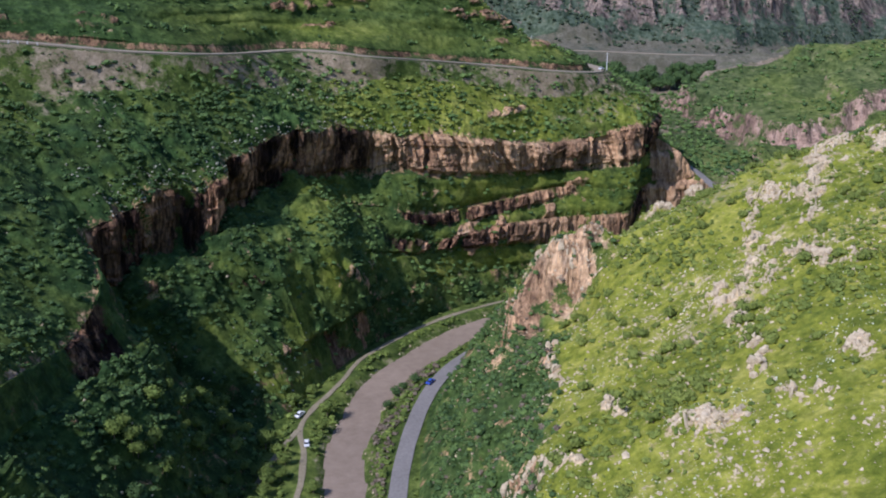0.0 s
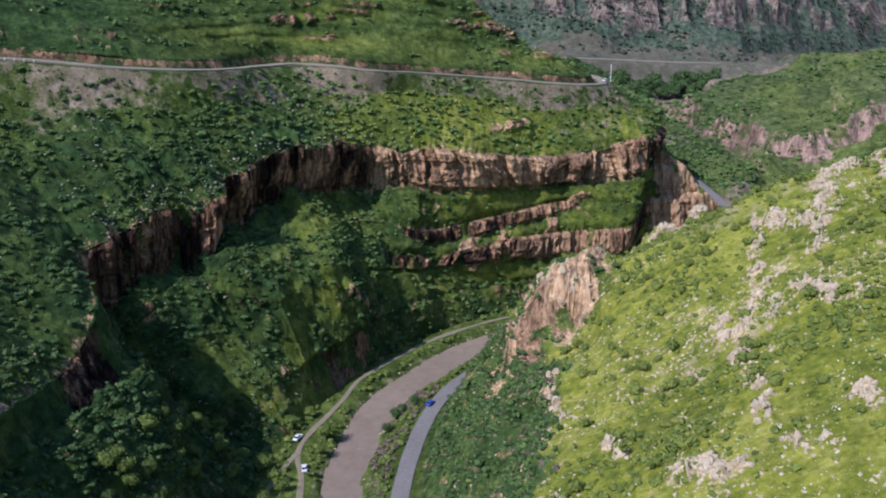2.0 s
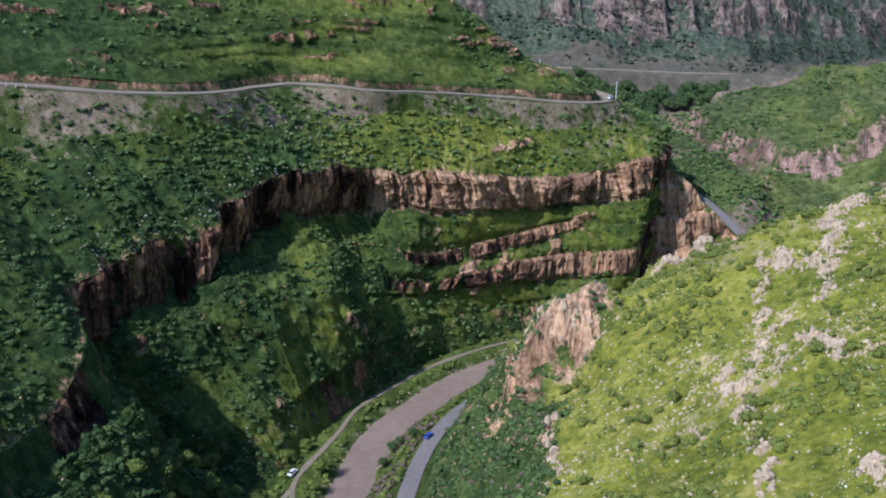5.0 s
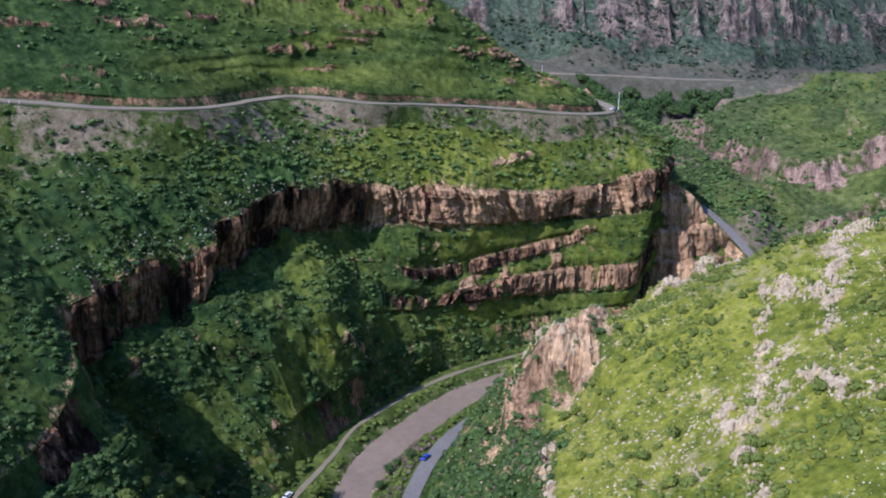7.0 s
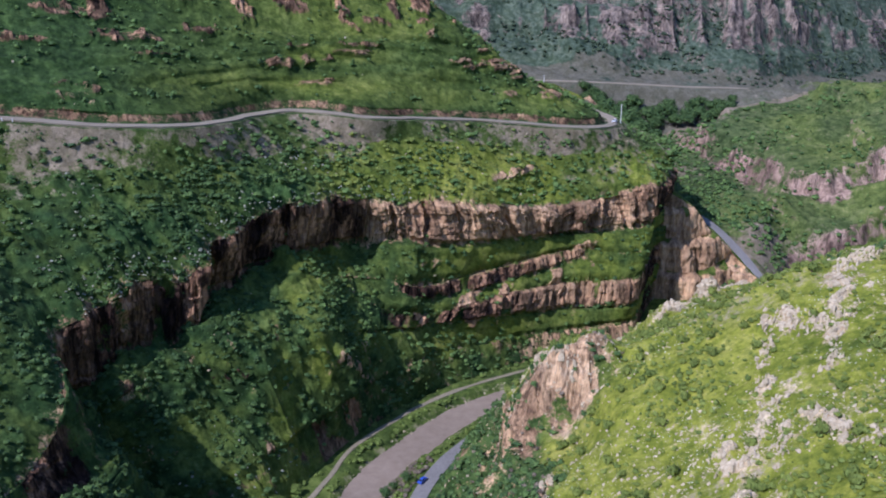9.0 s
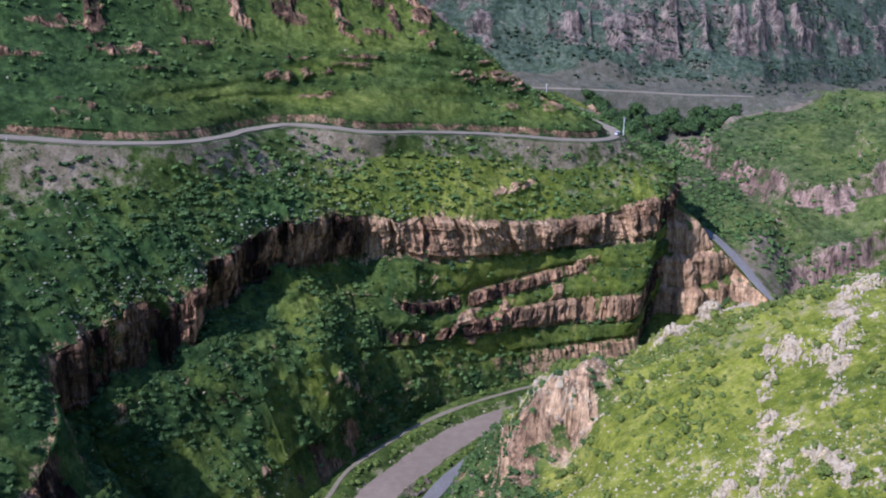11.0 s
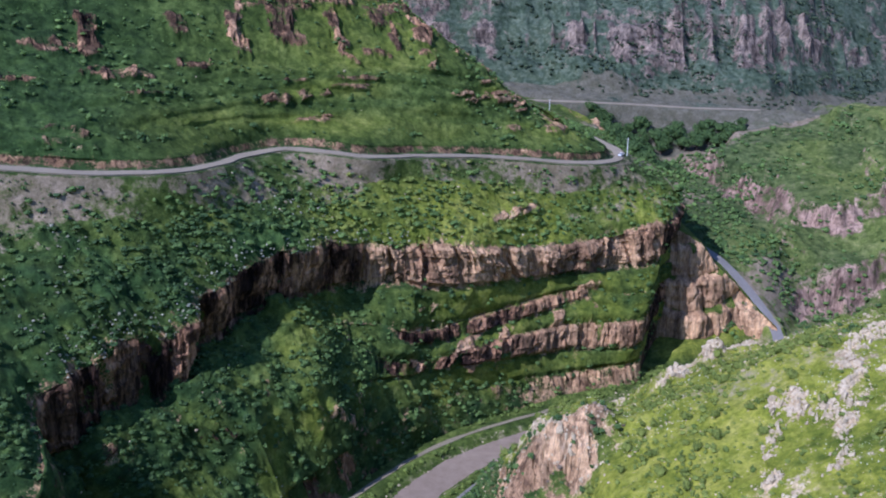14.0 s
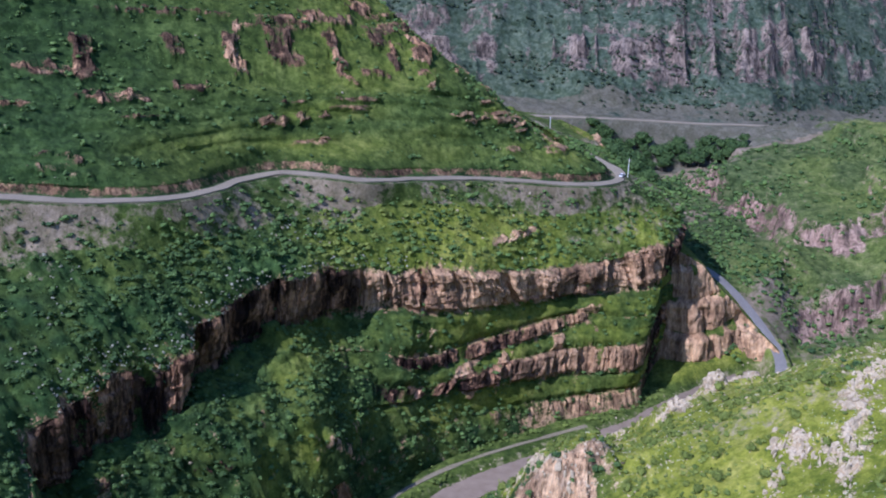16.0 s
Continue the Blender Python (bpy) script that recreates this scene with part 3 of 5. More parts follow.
MID_TOP = [(0, -92, 100, 46), (1, -92, 200, 46), (2, -87, 253, 39), (2.6, -86, 278, 36), (3, -106, 299, 36), (3.5, -94, 311, 41), (4, -83, 321, 45), (4.6, -71, 331, 48), (5, -63, 346, 51), (5.5, -54, 363, 53), (6, -43, 377, 52), (7, -6, 405, 32), (7.5, 21, 425, 33), (8, 50, 447, 30.5), (9, 84, 457, 30),
           (10, 92, 470, 30), (11, 100, 491, 32), (12, 109, 511, 33), (13, 115, 564, 48), (14, 106, 653, 54), (15, 78, 734, 62)]
HIGH_FOOT = [(0, -99, 100, 50), (1, -97, 200, 50), (2, -92, 250, 43), (2.6, -91, 274, 42), (3, -111, 301, 45), (3.4, -103, 311, 50), (3.8, -98, 320, 53), (4.3, -86.5, 332, 54.5), (4.7, -77.5, 341, 56), (4.85, -79, 354, 60), (5.05, -73.5, 362, 61.5), (5.5, -65.5, 378.5, 63), (6, -53.5, 392, 62.5), (6.5, -33, 413, 60), (7, -3, 420.5, 56.5), (8, 49, 459, 49), (9, 92, 477, 49),
             (10, 97, 482, 49), (11, 102, 499, 49), (12, 111, 517, 50), (13, 113, 566, 54), (14, 102, 654, 58), (15, 74, 734, 66)]
RIM = [(0, -101, 100, 60), (1, -101, 200, 60), (2, -98, 247, 55), (2.6, -97.5, 274, 63), (3, -110, 299, 69), (3.4, -102, 309, 71.5), (3.8, -96, 317.5, 74.5), (4.3, -83, 330, 75), (4.7, -72.5, 339, 76), (4.85, -75.5, 350, 79.5), (5.05, -70, 359, 82), (5.5, -62.5, 375.5, 82.3), (6, -50.4, 389, 82), (6.5, -31, 410, 79.6), (7, -6, 422.5, 74.8), (7.5, 18, 433, 70), (8, 50, 457, 63), (9, 91, 479, 67.5),
       (10, 99, 484, 66), (11, 109, 503, 66), (12, 112, 521, 69), (13, 108, 570, 68), (14, 96, 656, 66), (15, 66, 736, 72)]
TURF = [(0, -128, 100, 80), (1, -128, 200, 78), (2, -130, 256, 75), (2.6, -136, 288, 84), (3, -146, 322, 99), (4, -128, 345, 105), (5, -98, 362, 101), (5.5, -80, 380, 99), (6, -62, 404, 97), (6.5, -40, 427, 95), (7, -8, 447, 94), (8, 45, 474, 82), (9, 88, 498, 79),
        (10, 103, 506, 75), (11, 112, 518, 72), (12, 109, 536, 73.5), (13, 92, 580, 76), (14, 78, 660, 74), (15, 50, 738, 76)]
CROWN = [(0, -245, 100, 135), (1, -245, 200, 135), (2, -240, 310, 142), (3, -200, 390, 150), (4, -165, 412, 148), (5, -120, 442, 143), (6, -62, 474, 136), (7, -10, 503, 131), (8, 26, 519, 117), (9, 52, 524, 97.5),
         (10, 54, 533, 96), (11, 52, 550, 93), (12, 50, 578, 89), (13, 34, 630, 88), (14, 10, 690, 88), (15, -20, 745, 92)]
SUMMIT = [(0, -330, 100, 175), (1, -330, 220, 178), (2, -325, 345, 195), (3, -280, 450, 215), (4, -230, 490, 235), (5, -170, 530, 228), (6, -100, 560, 215), (7, -60, 570, 185), (8, -40, 556, 162), (9, -32, 556, 156),
          (10, -32, 570, 152), (11, -32, 590, 148), (12, -36, 620, 142), (13, -30, 670, 130), (14, -60, 720, 115), (15, -90, 770, 100)]
BACK = [(0, -520, 60, 200), (1, -520, 260, 210), (2, -500, 480, 240), (3, -420, 600, 300), (4, -340, 640, 290), (5, -260, 680, 280), (6, -180, 700, 260), (7, -110, 690, 220), (8, -90, 670, 190), (9, -85, 670, 180),
        (10, -85, 675, 175), (11, -90, 690, 165), (12, -95, 710, 155), (13, -105, 740, 140), (14, -125, 775, 120), (15, -150, 800, 100)]


BAND_FOOT = [(6.4, -25, 397, 46), (7, -5, 411, 36.5), (7.5, 22, 433, 35), (8, 51, 454, 37), (8.8, 78, 466, 41)]
BAND_TOP = [(6.4, -26.5, 399, 49), (7, -5.5, 412, 42), (7.5, 21.5, 435, 41), (8, 50.5, 456, 42), (8.8, 78, 467, 43)]


def road_line(offset, lift, ease=0):
    """A line beside the upper road, keyed to the bank's stations."""
    q, side, at = along(UPPER_ROAD, 2.0)
    fine = np.linspace(2, 14.5, 900)
    ref = glide(TURF, fine)[:, :2]
    stations = np.maximum.accumulate([fine[np.argmin(np.hypot(*(ref - v[:2]).T))] for v in q])
    stations = np.convolve(np.pad(stations, 12, "edge"), np.ones(25) / 25, "valid") + np.arange(len(q)) * 1e-4
    if ease:
        q = np.column_stack([np.convolve(np.pad(c, ease, "edge"), np.ones(2 * ease + 1) / (2 * ease + 1), "valid") for c in q.T])
        d = np.gradient(q, axis=0)
        side = np.column_stack([d[:, 1], -d[:, 0], 0 * d[:, 0]]) / np.hypot(d[:, 0], d[:, 1])[:, None]
    p = q + side * offset + np.array([0, 0, lift])
    lead = [(0, *(p[0] + np.array([0, -200 + 0 * offset, 2]))), (1, *(p[0] + np.array([0, -100, 1])))]
    tail = [(15, *(p[-1] + np.array([-25, 75, -6])))]
    return lead + [(s, *v) for s, v in zip(stations, p)] + tail


guides = [(TOE, 0), (LOW_TOP, 1), (MID_FOOT, 1), (MID_TOP, 1), (HIGH_FOOT, 1), (RIM, 1), (TURF, 1), (road_line(4.6, -0.6), 0.1), (road_line(-4.2, -0.15), 0.0), (road_line(-6.2, 3.2), 0.3), (road_line(-17, 10.5, 22), 1), (CROWN, 1), (SUMMIT, 1), (BACK, 1)]
ROWS_BETWEEN = [14, 20, 18, 8, 10, 14, 34, 44, 30, 8, 8, 18, 50, 50, 12]
ROCKY = [0.62, 0.12, 0.88, 0.05, 0.9, 0.05, 1.0, 0.02, 0.06, 0.0, 0.55, 0.05, 0.05, 0.05, 0.0]   # each strip between two guides
stations = np.concatenate([np.linspace(0, 1, 30)[:-1], np.linspace(1, 4, 190)[:-1], np.linspace(4, 10, 520)[:-1], np.linspace(10, 12.3, 90)[:-1], np.linspace(12.3, 15, 90)])
lines = [glide(g, stations) for g, _ in guides]
here = (ramp01(stations, 6.4, 6.9) * (1 - ramp01(stations, 8.2, 8.8)))[:, None]
extra = [(lines[3] * (1 - f) + lines[4] * f) * (1 - here) + glide(g, stations) * here for f, g in ((0.3, BAND_FOOT), (0.45, BAND_TOP))]
lines[4:4], guides[4:4] = extra, [(BAND_FOOT, 1), (BAND_TOP, 1)]
rag = ramp01(stations, 2.9, 3.3) * (1 - ramp01(stations, 6.7, 7.2))      # the shaded wall is ragged along its rim and foot
zero = stations * 0
lines[7][:, 2] += rag * 2.2 * fractal(stations * 5, zero, zero, 4, 241)
lines[7][:, :2] += np.outer(rag * 2.2 * fractal(stations * 4, zero, zero, 4, 242), (-0.74, 0.67))
lines[6][:, 2] += rag * 3.2 * fractal(stations * 4, zero, zero, 3, 243)
strip_v, strip_rock, strip_loose, strip_bare = [], [], [], []
for i, count in enumerate(ROWS_BETWEEN):
    for j in range(count + (i == len(ROWS_BETWEEN) - 1)):
        t = j / count
        strip_v.append(lines[i] * (1 - t) + lines[i + 1] * t)
        blend = min(1, max(0, (t - 0.8) / 0.4)) if i + 1 < len(ROCKY) else 0
        back = min(1, max(0, (0.2 - t) / 0.4)) if i else 0
        r = ROCKY[i] * (1 - blend - back) + (ROCKY[i + 1] * blend if i + 1 < len(ROCKY) else 0) + (ROCKY[i - 1] * back if i else 0)
        strip_rock.append(np.full(len(stations), r))
        strip_loose.append(np.full(len(stations), guides[i][1] * (1 - t) + guides[i + 1][1] * t))
        strip_bare.append(np.full(len(stations), (0.40 + 0.22 * t) if i == 8 else (0.5 if i in (9, 10) else 0.1)))
V = np.array(strip_v)
b_rock, b_loose, b_bare = np.array(strip_rock), np.array(strip_loose), np.array(strip_bare)
# cliffs fade in and out along the bank
S = np.broadcast_to(stations, b_rock.shape)
row_at = np.concatenate([np.full(c, i) for i, c in enumerate(ROWS_BETWEEN)] + [[len(ROWS_BETWEEN) - 1]])[:, None]
b_rock = np.where(row_at == 2, b_rock * ramp01(S, 6.3, 6.9), b_rock)
b_rock = np.where(row_at == 0, b_rock * (0.45 + 0.65 * ramp01(S, 7.3, 8.2) + 0.75 * np.exp(-((S - 5.7) / 0.55) ** 4) * ramp01(fractal(S * 9, V[..., 2] * 0.09, S * 0, 3, 229), -0.25, 0.25)), b_rock)
b_rock = np.where(row_at == 4, b_rock * ramp01(S, 6.5, 6.9) * (1 - ramp01(S, 8.1, 8.5)), b_rock)
b_rock = np.where(row_at == 6, b_rock * (0.25 + 0.75 * np.maximum(ramp01(S, 2.7, 3.2), np.exp(-((S - 2.1) / 0.33) ** 4))), b_rock)
gaps = ramp01(fractal(S * 11, V[..., 2] * 0.12, S * 0, 3, 221), -0.85, -0.25)           # turf breaks through the lower bands
b_rock = np.where((row_at == 4) | (row_at == 2), b_rock * (0.45 + 0.55 * gaps), b_rock)
b_rock = np.where((row_at > 0) & (row_at < 6) & (S < 6.3), np.minimum(b_rock, 0.1), b_rock)
b_rock = np.where((row_at == 6) & (S < 4.9), b_rock * (0.5 + 0.5 * ramp01(fractal(S * 7, V[..., 2] * 0.10, S * 0, 3, 225), -0.7, -0.2)), b_rock)
b_rock = np.where(S > 12, np.maximum(b_rock, 0.3 * (row_at < 8)), b_rock)


def normals(P):
    n = np.cross(np.gradient(P, axis=1), np.gradient(P, axis=0))
    return n / (np.linalg.norm(n, axis=2)[..., None] + 1e-9)


soft_w = np.clip(1 - b_rock * 2.2, 0, 1) * b_loose * (row_at < 8)
for _ in range(3):
    P = np.pad(V, ((4, 4), (0, 0), (0, 0)), "edge")
    mean = sum(P[k:k + len(V)] for k in range(9)) / 9
    V = V + (mean - V) * soft_w[..., None]
N = normals(V)
X, Y, Z = V[..., 0], V[..., 1], V[..., 2]
cliff = np.clip(b_rock * 1.3, 0, 1)
along_bank = np.broadcast_to(np.concatenate([[0], np.cumsum(np.linalg.norm(np.diff(lines[7], axis=0), axis=1))]), X.shape)
wob = along_bank + 2.5 * noise3(along_bank * 0.11, Z * 0.09, X * 0, 99)
flute = 2.3 * fractal(wob * 0.045, Z * 0.010, X * 0, 2, 101) + 1.0 * ridged(wob * 0.13, Z * 0.02, X * 0, 2, 105) * (0.5 + 0.5 * noise3(wob * 0.03, Z * 0.05, X * 0, 107))
flute = flute + 0.5 * ridged(wob * 0.42, Z * 0.06, X * 0, 2, 111) + 0.55 * fractal(wob * 0.35, Z * 0.55, X * 0, 3, 117)
cell = lattice(np.floor(wob / 3.6 + 0.5 * noise3(wob * 0.05, Z * 0.15, X * 0, 103)), np.floor(Z / 11.0 + 0.8 * noise3(wob * 0.06, Z * 0, X * 0, 104)), X * 0, 106)
cell2 = lattice(np.floor(wob / 1.5), np.floor(Z / 4.0 + 2.0 * lattice(np.floor(wob / 1.5), X * 0, X * 0, 108)), X * 0, 109)
flute = flute + 2.0 * (cell - 0.5) + 0.9 * (cell2 - 0.5)
cleft = 1 - ramp01(np.abs(noise3(wob * 0.075, Z * 0.012, X * 0, 113)), 0.03, 0.16) * ramp01(b_rock, 0.5, 0.8)
flute = flute - 3.6 * cleft
ledge = Z * 0.13 + 0.6 * noise3(wob * 0.05, Z * 0.02, X * 0, 119)
flute = flute - 0.7 * (ledge - np.floor(ledge))
column = lattice(np.floor(wob / 2.8 + 1.1 * noise3(wob * 0.21, Z * 0.02, X * 0, 118)), np.floor(Z / 9.0 + 0.5 * noise3(wob * 0.1, X * 0, X * 0, 120)), X * 0, 114)
columns = 1.5 * (column - 0.5) + 0.6 * ridged(wob * 0.33, Z * 0.008, X * 0, 2, 115) - 2.2 * cleft + 1.2 * fractal(wob * 0.04, X * 0, X * 0, 2, 116) + 0.7 * (cell2 - 0.5) + 0.4 * fractal(wob * 0.4, Z * 0.4, X * 0, 2, 122)
flute = np.where(((row_at == 2) | (row_at == 4) | (row_at == 0)) & (S > 6.6), columns, flute)
swell = 2.2 * fractal(X * 0.03, Y * 0.03, Z * 0.03, 3, 121) + (0.8 + 1.3 * (row_at < 6) * (1 - ramp01(S, 6.2, 6.8))) * fractal(X * 0.10, Y * 0.10, Z * 0.10, 3, 131)
gully = 4.2 * ridged(along_bank * 0.028, Z * 0.004, X * 0, 2, 141) * (row_at < 6) * (1 - 0.8 * ramp01(S, 6.6, 7.4))
edge_damp = 1 - 0.6 * np.exp(-((S - 9.8) / 0.6) ** 4)
flute = flute * np.where(row_at < 6, np.where((S < 6.6) & (row_at > 0), 0.45, 1.0), 0.58 + 0.42 * ramp01(S, 6.4, 6.8))
push = b_loose * edge_damp * (cliff * flute + (1 - cliff) * (swell * 0.8) + (1 - cliff) * gully)
# rock pillars and short ledges standing out of the upper hillside: x, y, z, half width, half height
PILLARS = [(-89, 471, 148, 3.6, 9.5), (-69, 481, 148, 7, 7), (-49, 492, 143, 3.8, 9), (-36, 515, 149, 4, 4), (-28, 511, 143, 3.6, 5.5), (-15, 523, 143, 6, 5),
           (-8, 501, 131, 3.8, 4.5), (-46, 533, 162, 8, 4), (-112, 458, 152, 4.5, 6), (-140, 440, 150, 4.5, 7), (-60, 500, 158, 5, 2.5),
           (-73, 452, 126, 8, 2.0), (-56, 462, 125, 9, 1.6), (14, 506, 117, 19, 1.0), (-100, 445, 139, 10, 1.1), (-130, 440, 139, 12, 1.1), (-62, 500, 157, 26, 1.7), (-20, 522, 151, 24, 1.7), (-110, 462, 163, 30, 1.1)]
strata_z = Z + 0.11 * X      # the beds dip along the bank
rib = np.zeros_like(X)
block_cell = lattice(np.floor((0.88 * X + 0.47 * Y) / 2.2 + 0.5 * noise3(X * 0.2, Y * 0.2, Z * 0.2, 151)), np.floor(Z / 3.5), X * 0, 155)
for px, py, pz, pw, ph in PILLARS:
    du = 0.88 * (X - px) + 0.47 * (Y - py) + 0.12 * (Z - pz) * np.sin(px) + 3.2 * fractal(X * 0.12, Y * 0.12, Z * 0.12, 3, 149) + 2.6 * (block_cell - 0.5)
    dz = Z - pz + 0.11 * (X - px) + (0.4 * ph + 0.5) * fractal(X * 0.13, Y * 0.13, X * 0, 2, 152) + 0.3 * ph * (block_cell - 0.5)
    one = (1 - ramp01(np.abs(du) / pw, 0.72, 1.1)) * (1 - ramp01(np.abs(dz) / ph, 0.75, 1.1)) * (np.abs(-0.47 * (X - px) + 0.88 * (Y - py)) < 40)
    rib = np.maximum(rib, one * (1.0 if ph > 2 else 0.9))
rib = rib * (row_at >= 12)
dash = ramp01(fractal(along_bank * 0.03, strata_z * 0.30, X * 0, 3, 157), 0.62, 0.9) * (row_at >= 11)
rib = np.maximum(rib * ramp01(fractal(X * 0.16, Y * 0.16, Z * 0.10, 3, 159), -1.1, -0.45), 0.8 * dash)
tread = strata_z * 0.21 + 0.7 * fractal(along_bank * 0.02, strata_z * 0.02, X * 0, 3, 161)      # grassy treads along the beds
tread = tread - np.floor(tread)
push = push - 1.1 * np.where(tread < 0.8, tread, 4 * (1 - tread)) * (row_at >= 12) * b_loose
push = push + rib * (0.9 + 2.2 * block_cell) * b_loose
b_rock = np.clip(np.maximum(b_rock, rib * (0.54 + 0.4 * block_cell) * b_loose), 0, 1)
crags = ramp01(fractal(along_bank * 0.05, Z * 0.12, X * 0, 3, 171), 0.45, 0.75) * (row_at < 7) * b_loose * (1 - ramp01(S, 8.2, 8.7))
crags = crags * ramp01(fractal(X * 0.16, Y * 0.16, Z * 0.16, 3, 173), -0.25, 0.25)
b_rock = np.clip(np.maximum(b_rock, crags * (0.4 + 0.35 * ramp01(S, 6.2, 6.6))), 0, 1)
push = push + crags * (0.6 + 1.4 * block_cell) * (0.4 + 0.6 * ramp01(S, 6.2, 6.6))
rib2 = ramp01(ridged(wob * 0.06 + 0.6 * noise3(wob * 0.05, Z * 0.12, X * 0, 190), Z * 0.03, X * 0, 3, 191), 0.6, 1.2) * (row_at < 6) * ramp01(S, 3.6, 4.6) * (1 - ramp01(S, 6.2, 6.8)) * ramp01(fractal(wob * 0.12, Z * 0.16, X * 0, 3, 197), 0.1, 0.5) * (0.3 + 0.7 * block_cell)
b_rock = np.clip(np.maximum(b_rock, rib2 * 0.7 * b_loose), 0, 1)
push = push + 2.0 * rib2 * b_loose
step = np.exp(-((S - 7.7) / 0.2) ** 4 - ((Z - 78) / 1.8) ** 4) * (row_at == 7) * (0.4 + 0.8 * block_cell)      # a low ledge above the rim
b_rock, push = np.maximum(b_rock, 0.9 * step), push + 1.8 * step
V = V + N * push[..., None]
contour = ramp01(fractal(along_bank * 0.022, strata_z * 0.20, Y * 0.01, 3, 183), -0.15, 0.45)      # belts of turf and scrub along the slope
# meadow thins leftward; the darker scrub tint there also stands in for shade
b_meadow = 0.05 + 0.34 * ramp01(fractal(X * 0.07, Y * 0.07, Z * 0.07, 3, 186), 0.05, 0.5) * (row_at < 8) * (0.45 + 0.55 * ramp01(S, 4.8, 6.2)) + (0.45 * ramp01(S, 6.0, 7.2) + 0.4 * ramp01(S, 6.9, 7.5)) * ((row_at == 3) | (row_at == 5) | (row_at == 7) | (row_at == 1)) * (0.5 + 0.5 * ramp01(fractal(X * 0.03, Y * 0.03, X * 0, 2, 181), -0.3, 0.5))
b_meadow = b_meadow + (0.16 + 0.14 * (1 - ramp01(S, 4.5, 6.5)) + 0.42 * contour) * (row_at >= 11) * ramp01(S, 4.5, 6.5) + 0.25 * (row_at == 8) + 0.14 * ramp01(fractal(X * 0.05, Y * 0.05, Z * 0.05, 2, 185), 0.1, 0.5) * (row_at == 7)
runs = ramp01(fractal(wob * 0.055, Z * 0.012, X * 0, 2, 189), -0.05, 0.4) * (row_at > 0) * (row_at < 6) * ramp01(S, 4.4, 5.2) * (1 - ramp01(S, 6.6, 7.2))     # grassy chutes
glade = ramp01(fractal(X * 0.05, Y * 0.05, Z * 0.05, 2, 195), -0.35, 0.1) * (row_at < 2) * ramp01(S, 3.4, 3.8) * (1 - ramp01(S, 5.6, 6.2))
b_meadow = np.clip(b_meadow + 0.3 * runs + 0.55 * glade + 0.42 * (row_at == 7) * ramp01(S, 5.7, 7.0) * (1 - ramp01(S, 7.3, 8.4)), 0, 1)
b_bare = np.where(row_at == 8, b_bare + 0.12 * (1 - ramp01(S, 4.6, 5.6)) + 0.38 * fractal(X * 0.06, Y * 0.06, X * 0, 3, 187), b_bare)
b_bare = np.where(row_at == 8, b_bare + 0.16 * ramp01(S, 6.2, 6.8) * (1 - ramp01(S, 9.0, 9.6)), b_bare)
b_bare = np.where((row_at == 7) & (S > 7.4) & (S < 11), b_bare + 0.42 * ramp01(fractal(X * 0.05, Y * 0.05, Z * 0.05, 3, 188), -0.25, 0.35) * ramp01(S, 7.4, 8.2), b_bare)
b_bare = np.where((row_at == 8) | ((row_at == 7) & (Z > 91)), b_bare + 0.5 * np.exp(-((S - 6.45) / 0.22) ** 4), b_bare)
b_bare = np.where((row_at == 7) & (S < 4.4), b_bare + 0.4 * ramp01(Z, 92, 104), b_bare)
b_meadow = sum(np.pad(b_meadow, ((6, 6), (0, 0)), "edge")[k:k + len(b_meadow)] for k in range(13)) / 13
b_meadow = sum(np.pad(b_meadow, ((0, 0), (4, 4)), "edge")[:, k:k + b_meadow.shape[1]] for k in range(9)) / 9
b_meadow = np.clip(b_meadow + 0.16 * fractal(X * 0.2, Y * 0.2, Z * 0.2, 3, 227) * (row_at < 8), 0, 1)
calm = 1 - 0.65 * ramp01(S, 6.4, 7.2) * (row_at < 6)
lump = np.maximum(0, noise3(X * 0.42, Y * 0.42, Z * 0.42, 211)) + 0.6 * np.maximum(0, noise3(X * 0.8, Y * 0.8, Z * 0.8, 212))
V = V + (np.array([0, 0, 1.1]) * (lump * calm * b_loose * (1 - np.clip(b_rock * 1.6, 0, 1)) * np.where(row_at >= 10, 0.7, 1.0))[..., None])
b_stain_shade = np.clip((1 - ramp01(S, 6.25, 6.75)) * (row_at == 6) * (0.95 + 0.4 * fractal(wob * 0.05, Z * 0.03, X * 0, 3, 231)) + 0.5 * (row_at == 6) * ramp01(fractal(wob * 0.05, Z * 0.015, X * 0, 3, 233), 0.0, 0.4) + (1.0 - 0.6 * ramp01(S, 7.5, 8.0)) * ((row_at == 2) | (row_at == 4)) + (0.5 + 0.35 * ramp01(Z, 122, 134)) * (row_at >= 11) + 0.65 * (row_at == 10) + 0.6 * (row_at == 0) * (S < 6.6) + 1.0 * np.exp(-((S - 10.7) / 0.85) ** 6) * (row_at < 7), 0, 1)      # black desert varnish; over the left wall it also paints in shade
bank = mesh_from("high_bank", V.reshape(-1, 3), grid_faces(*b_rock.shape), bank_mat, True, {"rock": b_rock, "bare": b_bare, "meadow": b_meadow, "stain_shade": b_stain_shade})
crisp = (b_rock[:-1, :-1] < 0.4).ravel()
bank.data.polygons.foreach_set("use_smooth", crisp)
tagged(bank, "high green river bank with banded brown rock cliffs", "cliff", kind="structure")

